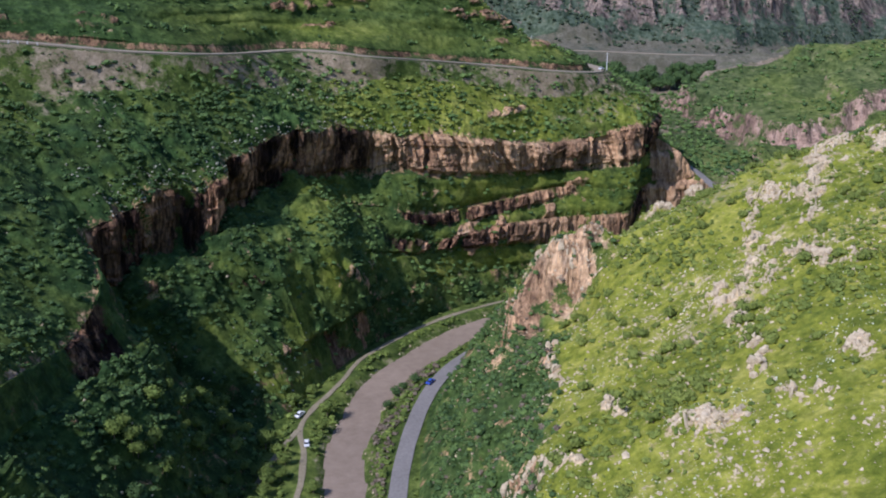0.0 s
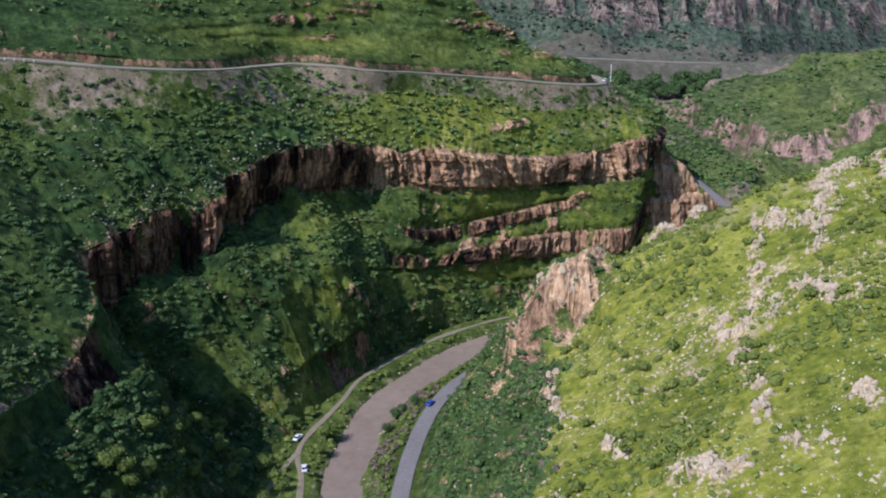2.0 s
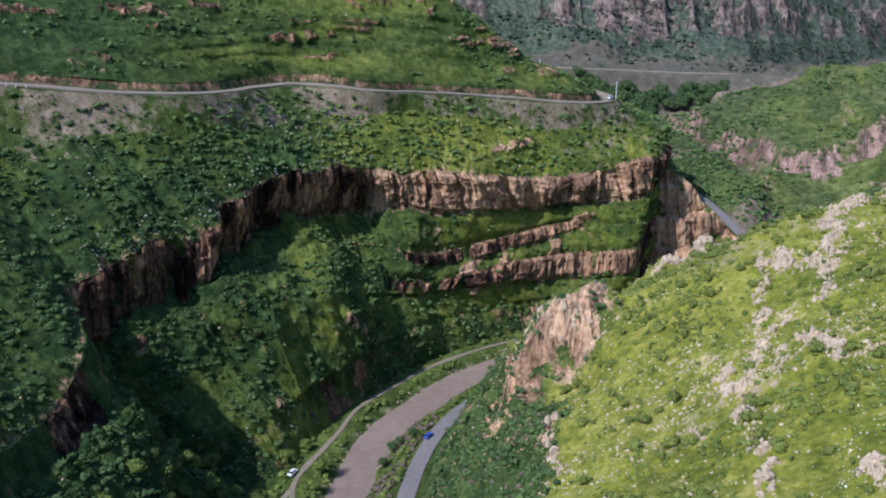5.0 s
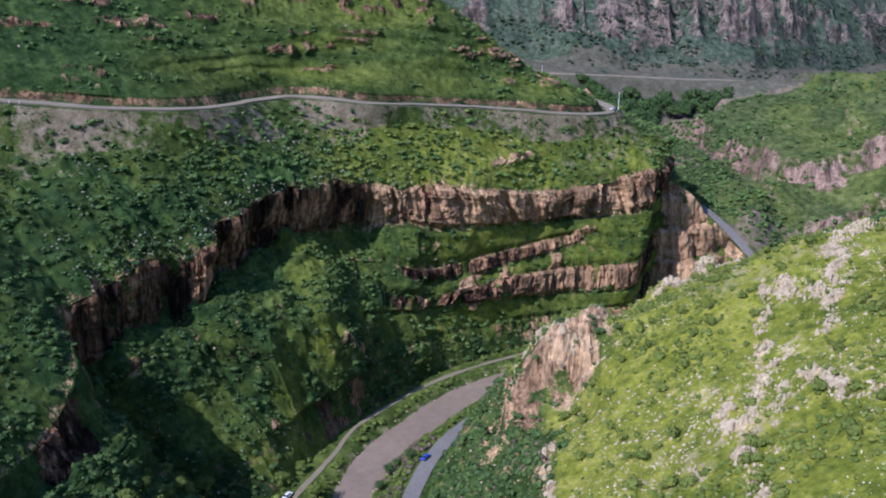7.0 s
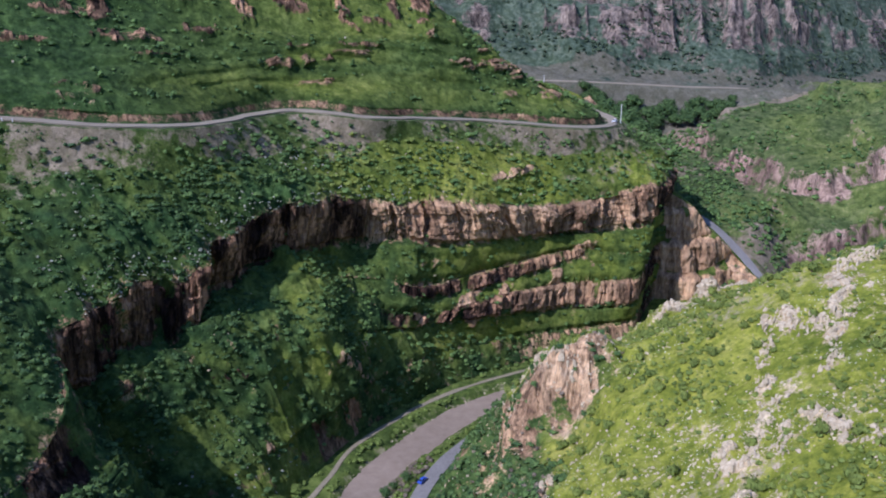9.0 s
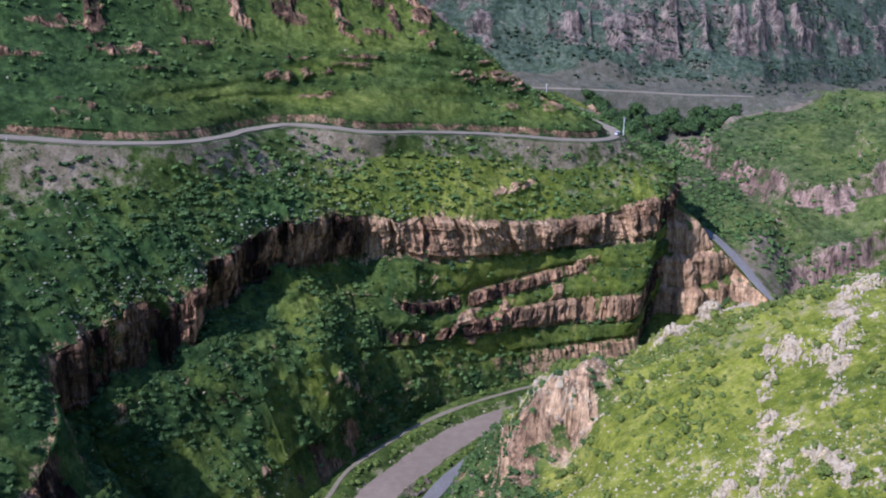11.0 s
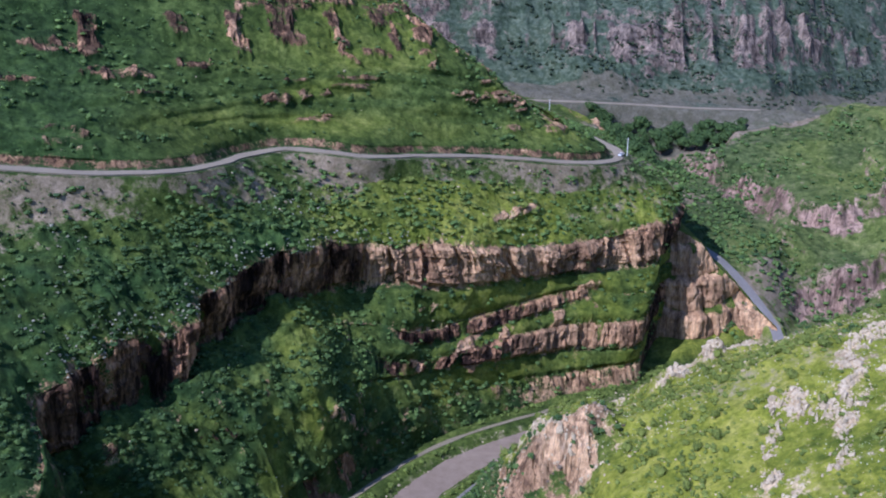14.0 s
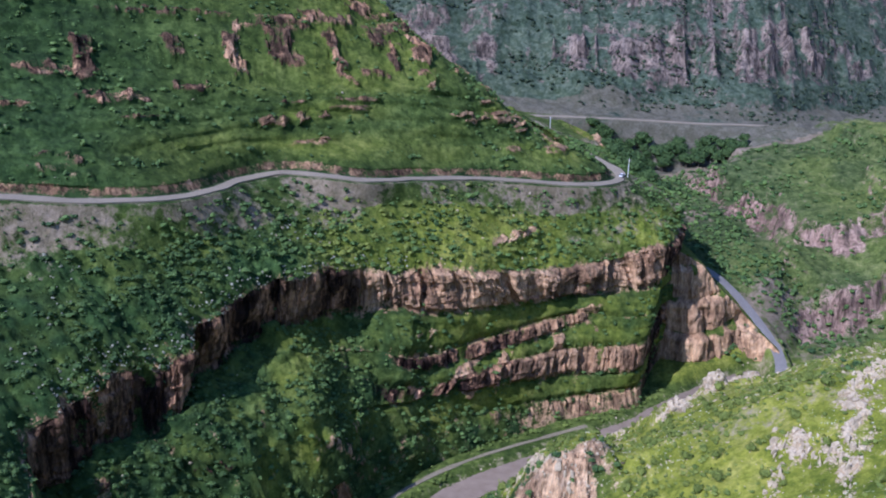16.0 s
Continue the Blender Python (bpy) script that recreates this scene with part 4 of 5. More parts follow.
# ---- spur of rock under the road beyond the bend ----
SPUR_TOE = [(0, 98, 498, 2), (0.6, 107, 492, 2), (1, 114, 489, 2), (2, 129, 494, 2), (3, 143, 499, 3), (4, 151, 498, 4), (5, 158, 492, 7)]
SPUR_TOP = [(0, 105, 513, 56), (0.6, 111, 510, 55), (1, 117, 511, 51), (1.5, 124, 514, 45), (2, 130, 513, 37), (3, 141, 516, 26), (4, 150, 508, 17.5), (5, 157, 499, 12)]
SPUR_BACK = [(0, 112, 548, 54), (0.6, 114, 546, 52), (1, 118, 544, 47), (1.5, 124, 541, 42), (2, 130, 536, 34), (3, 140, 527, 27), (4, 150, 513, 18), (5, 156, 503, 12.5)]
st = np.linspace(0, 5, 150)
sp = [glide(g, st) for g in (SPUR_TOE, SPUR_TOP, SPUR_BACK)]
def terrace(t):
    """Sheer walls with ledges between, one above the other."""
    z = sp[0][:, 2:] * (1 - t) + sp[1][:, 2:] * t
    k = (z - 4) / 15.0 + 0.12 * noise3(sp[0][:, :1] * 0.12, z * 0, z * 0, 202)
    z2 = (np.floor(k) + ramp01(k - np.floor(k), 0.8, 0.97)) * 15.0 + 4
    f = np.clip((z2 - sp[0][:, 2:]) / (sp[1][:, 2:] - sp[0][:, 2:]), 0, 1) * 0.6 + 0.4 * t
    return np.hstack([sp[0][:, :2] * (1 - f) + sp[1][:, :2] * f, z])


SV = np.array([terrace(t) for t in np.linspace(0, 1, 90)[:-1]] + [sp[1] * (1 - t) + sp[2] * t for t in np.linspace(0, 1, 40)])
s_rock = np.where(np.arange(len(SV))[:, None] < 88, 1.0, 0.15) * np.ones((1, len(st)))
SN = normals(SV)
su, sz = SV[..., 0] + 0.4 * SV[..., 1] + 2 * noise3(SV[..., 0] * 0.1, SV[..., 1] * 0.1, SV[..., 2] * 0.1, 203), SV[..., 2]
s_step = (sz - 4) / 15.0 + 0.12 * noise3(SV[..., 0] * 0.12, sz * 0, su * 0, 202)
s_step = s_step - np.floor(s_step)
s_rock = np.where(s_rock > 0.5, 0.95 - 0.6 * ramp01(s_step + 0.2 * noise3(su * 0.2, sz * 0.2, su * 0, 207), 0.86, 0.95), s_rock)
s_cell = lattice(np.floor(su / 3.2), np.floor(sz / 8.0 + 0.7 * noise3(su * 0.08, su * 0, su * 0, 208)), su * 0, 209)
push = (0.9 * s_cell - 2.0 * (1 - ramp01(np.abs(noise3(su * 0.1, sz * 0.02, su * 0, 206)), 0.03, 0.14)) + 0.8 * ridged(su * 0.3, sz * 0.02, su * 0, 3, 201) + 0.5 * fractal(su * 0.4, sz * 0.4, su * 0, 3, 205)) * np.where(s_rock > 0.2, 1, 0.15)
SV = SV + SN * push[..., None]
spur = mesh_from("rock_spur", SV.reshape(-1, 3), grid_faces(*s_rock.shape), bank_mat, True, {"rock": s_rock, "bare": s_rock * 0 + 0.2, "meadow": s_rock * 0 + 0.5})
tagged(spur, "ochre rock spur with layered cliff above the river", "cliff", kind="structure")


# ---- roads and water ----
def ribbon(name, points, half, mat, label, category, lift=0.0, thick=0.5, wobble=0.3, step=2.0):
    """A road or stream laid along a line, with thickness and slightly uneven edges."""
    q, side, at = along(points, step)
    w1 = half + wobble * noise3(at * 0.12, at * 0, at * 0, 301)
    w2 = half + wobble * noise3(at * 0.12, at * 0, at * 0 + 7, 302)
    up = np.array([0, 0, 1.0])
    rows = [q - side * w1[:, None] + up * (lift - thick), q - side * w1[:, None] + up * lift]
    rows += [q + side * (w1 * -f if f < 0 else w2 * f)[:, None] * (1 if f > 0 else -1) * (1 if f > 0 else -1) + up * (lift + 0.06 * (1 - abs(f))) for f in (-0.5, 0.0, 0.5)]
    rows[2] = q - side * (w1 * 0.5)[:, None] + up * (lift + 0.03)
    rows += [q + side * w2[:, None] + up * lift, q + side * w2[:, None] + up * (lift - thick)]
    P = np.array(rows)
    ob = mesh_from(name, P.reshape(-1, 3), grid_faces(*P.shape[:2])[:, ::-1], mat, False)
    return tagged(ob, label, category, kind="structure")


river = ribbon("river", RIVER, 9.0, water_mat, "wide muddy brown river between green banks", "river", 0.16, 0.6, 0.6, 3.0)
river.name = "water"
ribbon("road", UPPER_ROAD, 2.6, gravel_mat, "pale grey gravel road cut along the slope", "road", 0.05, 0.5, 0.55)
ribbon("dirt_track", TRACK, 0.95, dirt_mat, "narrow bare dirt track beside the river", "track", 0.1)
ribbon("dirt_track", TRACK_BRANCH, 0.9, dirt_mat, "short bare branch of the dirt track", "track", 0.13)
ribbon("asphalt_road", ASPHALT, 2.7, asphalt_mat, "grey asphalt road along the foot of the hill", "road", 0.1, 0.5, 0.1)
ribbon("far_road", FAR_ROAD, 2.6, gravel_mat, "pale road on a bench under the far mountain", "road", 0.2)


# ---- plants and stones ----
def leaf_material(name, lo, hi):
    m, nt, nodes, links, bsdf = material(name)
    geo = nodes.new("ShaderNodeNewGeometry")
    tone = mixed(nt, 0.55, attribute(nt, "tone"), geo.outputs["Random Per Island"])
    col = colours(nt, tone, (0.1, lo), (0.9, hi))
    links.new(mixed(nt, 0.5, col, colours(nt, tex(nt, 0.9, 4, 0.7), (0.3, (0.5, 0.5, 0.45)), (0.7, (1, 1, 1))), "MULTIPLY"), bsdf.inputs["Base Color"])
    bsdf.inputs["Roughness"].default_value = 0.75
    bsdf.inputs["Specular IOR Level"].default_value = 0.25
    return m


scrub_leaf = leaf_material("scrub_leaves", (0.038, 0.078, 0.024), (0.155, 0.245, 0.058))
far_leaf = leaf_material("mountain_leaves", (0.030, 0.050, 0.028), (0.075, 0.105, 0.05))
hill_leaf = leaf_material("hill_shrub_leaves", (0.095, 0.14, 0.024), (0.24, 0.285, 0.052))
tree_leaf = leaf_material("tree_leaves", (0.07, 0.11, 0.02), (0.22, 0.29, 0.055))
bark_mat = plain_material("bark", (0.10, 0.075, 0.055), (0.22, 0.17, 0.13), 4.0, local=True)
stone_mat = plain_material("pale_stone", (0.35, 0.28, 0.165), (0.66, 0.55, 0.37), 0.9)
rng = np.random.default_rng(7)


def icosa():
    g = (1 + 5 ** 0.5) / 2
    v = np.array([(-1, g, 0), (1, g, 0), (-1, -g, 0), (1, -g, 0), (0, -1, g), (0, 1, g), (0, -1, -g), (0, 1, -g), (g, 0, -1), (g, 0, 1), (-g, 0, -1), (-g, 0, 1)])
    f = np.array([(0, 11, 5), (0, 5, 1), (0, 1, 7), (0, 7, 10), (0, 10, 11), (1, 5, 9), (5, 11, 4), (11, 10, 2), (10, 7, 6), (7, 1, 8),
                  (3, 9, 4), (3, 4, 2), (3, 2, 6), (3, 6, 8), (3, 8, 9), (4, 9, 5), (2, 4, 11), (6, 2, 10), (8, 6, 7), (9, 8, 1)])
    return v / np.linalg.norm(v[0]), f


def finer(v, f):
    v, out, seen = list(map(tuple, v)), [], {}

    def mid(a, b):
        k = (min(a, b), max(a, b))
        if k not in seen:
            p = (np.array(v[a]) + np.array(v[b])) / 2
            v.append(tuple(p / np.linalg.norm(p)))
            seen[k] = len(v) - 1
        return seen[k]
    for a, b, c in f:
        ab, bc, ca = mid(a, b), mid(b, c), mid(c, a)
        out += [(a, ab, ca), (b, bc, ab), (c, ca, bc), (ab, bc, ca)]
    return np.array(v), np.array(out)


def bush_shape(seed, leaves, size, lobes=4, tall=0.8, heart=0.88, rough=True):
    """Leaf blades round a few uneven lobes, about 1 across, on the ground; with a small twiggy heart."""
    r = np.random.default_rng(seed)
    cv, cf = icosa()
    verts, faces, base = [], [], 0
    centres = np.column_stack([r.uniform(-0.26, 0.26, lobes), r.uniform(-0.26, 0.26, lobes), r.uniform(0.22, 0.5, lobes) * tall])
    radii = r.uniform(0.2, 0.34, lobes)
    v, f = finer(cv, cf) if rough else (cv, cf)
    reach = np.max([np.maximum(v @ c + np.sqrt(np.maximum((v @ c) ** 2 - c @ c + q * q, 0.0)), 0.12) for c, q in zip(centres - [0, 0, 0.25], radii)], 0)
    v = v * (heart * reach * r.uniform(0.82, 1.12, len(v)))[:, None] + [0, 0, 0.25]
    v[:, 2] = np.maximum(v[:, 2], -0.08)
    verts.append(v)
    faces.append(f)
    base = len(v)
    which = r.integers(0, lobes, leaves)
    d = r.normal(size=(leaves, 3))
    d[:, 2] = np.abs(d[:, 2]) * 0.9 - 0.25
    d /= np.linalg.norm(d, axis=1)[:, None]
    at = centres[which] + d * (radii[which] * r.uniform(0.7, 1.12, leaves))[:, None]
    at[:, 2] = np.maximum(at[:, 2], 0.03)
    t1 = np.cross(d, r.normal(size=(leaves, 3)))
    t1 /= np.linalg.norm(t1, axis=1)[:, None]
    t2 = np.cross(d, t1) + d * r.uniform(-0.7, 0.7, (leaves, 1))
    s = size * r.uniform(0.6, 1.4, (leaves, 1))
    tri = np.stack([at - t1 * s * 0.6, at + t1 * s * 0.6, at + t2 * s], 1).reshape(-1, 3)
    verts.append(tri)
    faces.append(np.arange(3 * leaves).reshape(-1, 3) + base)
    return np.vstack(verts), np.vstack(faces)


def stone_shape(seed, fine=0):
    r = np.random.default_rng(seed)
    v, f = icosa()
    for _ in range(fine):
        v, f = finer(v, f)
    v = v * (1 + 0.28 * noise3(v[:, 0] * 1.7 + seed, v[:, 1] * 1.7, v[:, 2] * 1.7, seed)[:, None])
    v = v * r.uniform(0.55, 1.2, 3)
    for _ in range(9):
        n = r.normal(size=3)
        n /= np.linalg.norm(n)
        v = v - np.maximum(v @ n - r.uniform(0.3, 0.62), 0)[:, None] * n
    return v, f


def strew(name, shapes, places, sizes, mat, label, category, flat=0.85, smooth=False, tones=None, sink=0.0):
    """Many small plants or stones, joined into one object."""
    V, F, T, base = [], [], [], 0
    turn = rng.uniform(0, 6.283, len(places))
    pick = rng.integers(0, len(shapes), len(places))
    tones = rng.uniform(0, 1, len(places)) if tones is None else tones
    for k, (sv, sf) in enumerate(shapes):
        i = np.where(pick == k)[0]
        if not len(i):
            continue
        c, s = np.cos(turn[i])[:, None], np.sin(turn[i])[:, None]
        hgt = flat * rng.uniform(0.75, 1.25, len(i))[:, None]
        x = (sv[None, :, 0] * c - sv[None, :, 1] * s) * sizes[i][:, None]
        y = (sv[None, :, 0] * s + sv[None, :, 1] * c) * sizes[i][:, None]
        z = (sv[None, :, 2] - sink) * sizes[i][:, None] * hgt
        V.append((np.stack([x, y, z], -1) + places[i][:, None, :]).reshape(-1, 3))
        F.append((sf[None] + (base + len(sv) * np.arange(len(i)))[:, None, None]).reshape(-1, 3))
        T.append(np.repeat(tones[i], len(sv)))
        base += len(sv) * len(i)
    ob = mesh_from(name, np.vstack(V), np.vstack(F), mat, smooth, {"tone": np.concatenate(T)})
    return tagged(ob, label, category, kind="stuff")


def pick_cells(P, weight, count):
    """Random points on a grid of points, by weight per square metre."""
    a, b, c = P[:-1, :-1], P[:-1, 1:], P[1:, :-1]
    area = np.linalg.norm(np.cross(b - a, c - a), axis=2)
    w = (area * weight[:-1, :-1]).ravel()
    i = rng.choice(len(w), count, p=w / w.sum())
    r, q = np.divmod(i, P.shape[1] - 1)
    u, v = rng.uniform(0, 1, (2, count, 1))
    return P[r, q] * (1 - u) * (1 - v) + P[r, q + 1] * u * (1 - v) + P[r + 1, q] * (1 - u) * v + P[r + 1, q + 1] * u * v


def ground_at(x, y):
    i, j = np.clip(np.searchsorted(gy, y) - 1, 0, len(gy) - 2), np.clip(np.searchsorted(gx, x) - 1, 0, len(gx) - 2)
    v, u = (y - gy[i]) / (gy[i + 1] - gy[i]), (x - gx[j]) / (gx[j + 1] - gx[j])
    return GZ[i, j] * (1 - u) * (1 - v) + GZ[i, j + 1] * u * (1 - v) + GZ[i + 1, j] * (1 - u) * v + GZ[i + 1, j + 1] * u * v


def clear_of(points, places, gap):
    return np.abs(distance_to(points, places[:, 0], places[:, 1])) > gap


bushes = [bush_shape(400 + k, 24, 0.20, 5, rough=False) for k in range(10)]
small_bushes = [bush_shape(440 + k, 10, 0.24, heart=0.95, rough=False) for k in range(8)]
stones = [stone_shape(500 + k) for k in range(8)]


def pebble_shape(seed):
    """A small angular stone of eight faces."""
    r = np.random.default_rng(seed)
    v = np.array([(1, 0, 0), (0, 1, 0), (-1, 0, 0), (0, -1, 0), (0, 0, 1), (0, 0, -1)]) * r.uniform(0.45, 1.1, (6, 1)) + r.uniform(-0.25, 0.25, (6, 3))
    return v, np.array([(0, 1, 4), (1, 2, 4), (2, 3, 4), (3, 0, 4), (1, 0, 5), (2, 1, 5), (3, 2, 5), (0, 3, 5)])


pebbles = [pebble_shape(540 + k) for k in range(8)]

# scrub on the high bank: thick on the slopes between the cliffs, thinner above the road
seen = (S > 0.6) & (S < 13.5)
clump = 0.35 + 0.65 * ramp01(fractal(X * 0.05, Y * 0.05, Z * 0.05, 3, 601), -0.35, 0.35)
strip_w = np.array([1.4, 1.4, 0.12, 1.2, 0.25, 1.2, 0.10, 1.5, 0.9, 0.0, 0.05, 0.40, 0.30, 0.30, 0.0])[row_at]
strip_w = strip_w * np.where((row_at < 7) & (row_at > 0), 1 - 0.6 * ramp01(S, 7.0, 7.7), 1.0)
strip_w = strip_w * (1 - 0.35 * runs) * (1 - 0.5 * glade)
strip_w = strip_w * np.where(row_at >= 11, 0.12 + 1.5 * (1 - contour) ** 2, 1.0)
strip_w = np.where(((row_at == 2) | (row_at == 4)) & (b_rock < 0.35), 1.4, strip_w)
w = strip_w * clump * seen * (1 - 0.75 * b_rock)
P = pick_cells(V, w, 19000)
P = P[np.abs(distance_to(UPPER_ROAD, P[:, 0], P[:, 1])) > 5.5]
size = (0.6 + 3.5 * rng.uniform(0, 1, len(P)) ** 2.8) * np.where(P[:, 2] < 66, 0.86, 1.0) * np.where(P[:, 2] > 105, 0.95, 1.0)
# tone falls to the left, painting the bank's shade into the leaves
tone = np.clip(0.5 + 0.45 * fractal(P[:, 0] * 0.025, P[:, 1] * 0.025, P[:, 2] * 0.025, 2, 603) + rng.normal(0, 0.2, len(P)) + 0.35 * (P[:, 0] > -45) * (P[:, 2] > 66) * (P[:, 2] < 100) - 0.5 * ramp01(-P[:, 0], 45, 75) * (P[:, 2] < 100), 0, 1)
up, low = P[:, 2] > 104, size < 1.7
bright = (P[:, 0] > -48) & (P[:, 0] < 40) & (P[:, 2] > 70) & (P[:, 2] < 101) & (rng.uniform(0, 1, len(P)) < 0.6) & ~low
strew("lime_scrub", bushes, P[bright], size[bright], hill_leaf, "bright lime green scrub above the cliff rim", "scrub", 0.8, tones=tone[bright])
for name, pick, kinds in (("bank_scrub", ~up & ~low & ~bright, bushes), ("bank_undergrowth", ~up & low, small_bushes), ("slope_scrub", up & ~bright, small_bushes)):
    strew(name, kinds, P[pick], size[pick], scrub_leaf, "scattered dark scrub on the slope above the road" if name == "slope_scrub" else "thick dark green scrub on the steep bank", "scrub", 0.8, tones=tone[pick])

# whitish thorny shrubs along the rim of the cliffs
pale_leaf = leaf_material("pale_thorn", (0.19, 0.20, 0.12), (0.46, 0.45, 0.34))
row_in = np.arange(len(row_at))[:, None] - sum(ROWS_BETWEEN[:7])      # rows counted upward from the rim
rim_w = ((row_at == 7) & (row_in < 9) & (S > 3.3) & (S < 6.9)) * 2.0 + ((row_at == 7) & (S > 3.2) & (S < 7.0)) * ramp01(fractal(X * 0.05, Y * 0.05, Z * 0.05, 2, 607), 0.1, 0.5) + ((row_at < 2) & (S > 1.5) & (S < 5)) * 0.15
P = pick_cells(V, rim_w, 460)
strew("pale_scrub", small_bushes, P, rng.uniform(0.5, 1.5, len(P)), pale_leaf, "whitish thorny shrubs along the cliff rim", "scrub", 0.8)

# scrub on the flank of the near hill, on the valley floor and on the far hill
PG = np.stack([GX, GY, GZ], -1)
dt_g, dr_g = distance_to(TOE_RIGHT, GX, GY), np.abs(distance_to(RIVER, GX, GY))
bluff = np.exp(-((GX - 32) / 26) ** 4 - ((GY - 304) / 18) ** 4)
flank_w = (1 - 0.5 * bluff) * np.where((dt_g > 3) & (GY < 400) & (GY > 120) & (GX < 140), (1 - g_meadow), 0) * (1 - 0.6 * g_rock)
P = pick_cells(PG, flank_w, 1800)
P = P[clear_of(ASPHALT, P, 4.5)]
strew("flank_scrub", bushes, P, rng.uniform(1.4, 3.4, len(P)), scrub_leaf, "dark green scrub on the rocky hill flank", "scrub", 0.85, tones=rng.uniform(0, 0.6, len(P)))
flank_P = pick_cells(PG, flank_w, 260)
floor_w = np.where((dt_g < 0) & (dr_g > 9) & (GY > 130) & (GY < 470) & (GX > -60) & (GX < 120), 1.0, 0.0)
P = pick_cells(PG, floor_w * (1 + 2.5 * (dr_g < 14)), 2000)
P = P[clear_of(TRACK, P, 3.2) & clear_of(ASPHALT, P, 4.2)]
strew("valley_scrub", bushes, P, rng.uniform(1.2, 3.4, len(P)), tree_leaf, "low green scrub beside the river", "scrub", 0.8)
far_w = (1 + 1.5 * np.exp(-((GX - 145) / 25) ** 2)) * np.where((GY > 495) & (GY < 668) & (GX > 110) & (GX < 330), 0.35 + ramp01(fractal(GX * 0.04, GY * 0.04, GX * 0, 3, 611), -0.2, 0.4), 0.0)
P = pick_cells(PG, far_w, 4000)
P = P[clear_of(ASPHALT, P, 5)]
strew("far_scrub", small_bushes, P, 0.8 + 4.2 * rng.uniform(0, 1, len(P)) ** 2.5, scrub_leaf, "scattered scrub on the far hill", "scrub", 0.8)
mount_w = np.where((GY > 725) & (GY < 1000) & (GX > -150) & (GX < 480) & (GZ < 240), 0.06 + ramp01(fractal(GX * 0.02, GY * 0.02, GZ * 0.09, 3, 613), 0.05, 0.45), 0.0)
P = pick_cells(PG, mount_w, 3600)
strew("mountain_scrub", small_bushes, P, rng.uniform(1.6, 4.6, len(P)), far_leaf, "dark scrub on the far mountain", "scrub", 0.7)

# dry brush between river and asphalt, and stones at the water's edge
dry_leaf = leaf_material("dry_brush", (0.13, 0.10, 0.07), (0.27, 0.22, 0.15))
dry_w = np.where((distance_to(RIVER, GX, GY) > 7.5) & (dt_g < -5) & (GY > 200) & (GY < 345) & (GX < 0), 1.0, 0.0)
P = pick_cells(PG, dry_w, 420)
P = P[clear_of(ASPHALT, P, 4.0)]
P = np.vstack([P, flank_P])
strew("dry_brush", bushes, P, rng.uniform(1.0, 2.6, len(P)), dry_leaf, "leafless brown brush on the river bank", "brush", 0.8)
P = pick_cells(PG, np.where((dr_g > 5.5) & (dr_g < 8.5) & (GY > 180) & (GY < 500) & (GX < 160), 1.0, 0.0), 160)
strew("river_stones", stones, P, rng.uniform(0.2, 0.9, len(P)), stone_mat, "pale stones along the water's edge", "stones", 0.7)

# stones on the near hill
hill_w = np.where((dt_g > 6) & (GY > 130) & (GY < 372) & (GX < 170), (np.clip(g_rock - 0.1, 0, 1) ** 1.2 + 0.09) * (0.1 + g_meadow), 0)
hill_w = hill_w * (0.25 + 1.6 * ramp01(fractal(GX * 0.04, GY * 0.04, GX * 0, 3, 619), -0.1, 0.5))
P = pick_cells(PG, hill_w, 17000)
P = P[P[:, 2] > 8]
strew("hill_stones", pebbles, P, rng.uniform(0.1, 1.0, len(P)) ** 6 * 0.7 + 0.16, stone_mat, "pale weathered stones among the grass", "stones", 0.8, sink=0.1)
crop_w = np.where((dt_g > 6) & (GY > 140) & (GY < 372) & (GX < 150), np.clip(g_rock - 0.38, 0, 1) * g_meadow * (1 - bluff), 0)
P = pick_cells(PG, crop_w, 3800)
strew("outcrop_stones", stones, P, 0.35 + 1.15 * rng.uniform(0, 1, len(P)) ** 2.2, stone_mat, "heaps of broken cream rock on the outcrops", "stones", 1.15, sink=0.15)
P = pick_cells(V, (strip_w > 0.3) * seen * (0.15 + ramp01(fractal(X * 0.04, Y * 0.04, Z * 0.04, 2, 621), 0.2, 0.6)) * (S < 9.9), 260)
P = P[np.abs(distance_to(UPPER_ROAD, P[:, 0], P[:, 1])) > 6]
strew("bank_stones", stones, P, rng.uniform(0.3, 1.0, len(P)), stone_mat, "pale loose stones among the scrub", "stones", 0.8, sink=0.1)


# white flowering tufts in drifts over the grass
tuft_leaf = leaf_material("white_tufts", (0.40, 0.42, 0.26), (0.74, 0.73, 0.56))
tuft_w = np.where((dt_g > 7) & (GY > 135) & (GY < 366) & (GX < 165), g_meadow * ramp01(fractal(GX * 0.06, GY * 0.06, GX * 0, 3, 623), -0.1, 0.5), 0)
P = pick_cells(PG, tuft_w, 4200)
strew("white_tufts", pebbles, P, rng.uniform(0.4, 1.0, len(P)) ** 2 * 0.36, tuft_leaf, "small white flowering tufts in the grass", "flowers", 0.9)


def mesh_only(name, v, f, mat, smooth=False, tone=0.5):
    ob = mesh_from(name, v, f, mat, smooth, {"tone": np.full(len(v), tone)})
    me = ob.data
    bpy.data.objects.remove(ob)
    return me


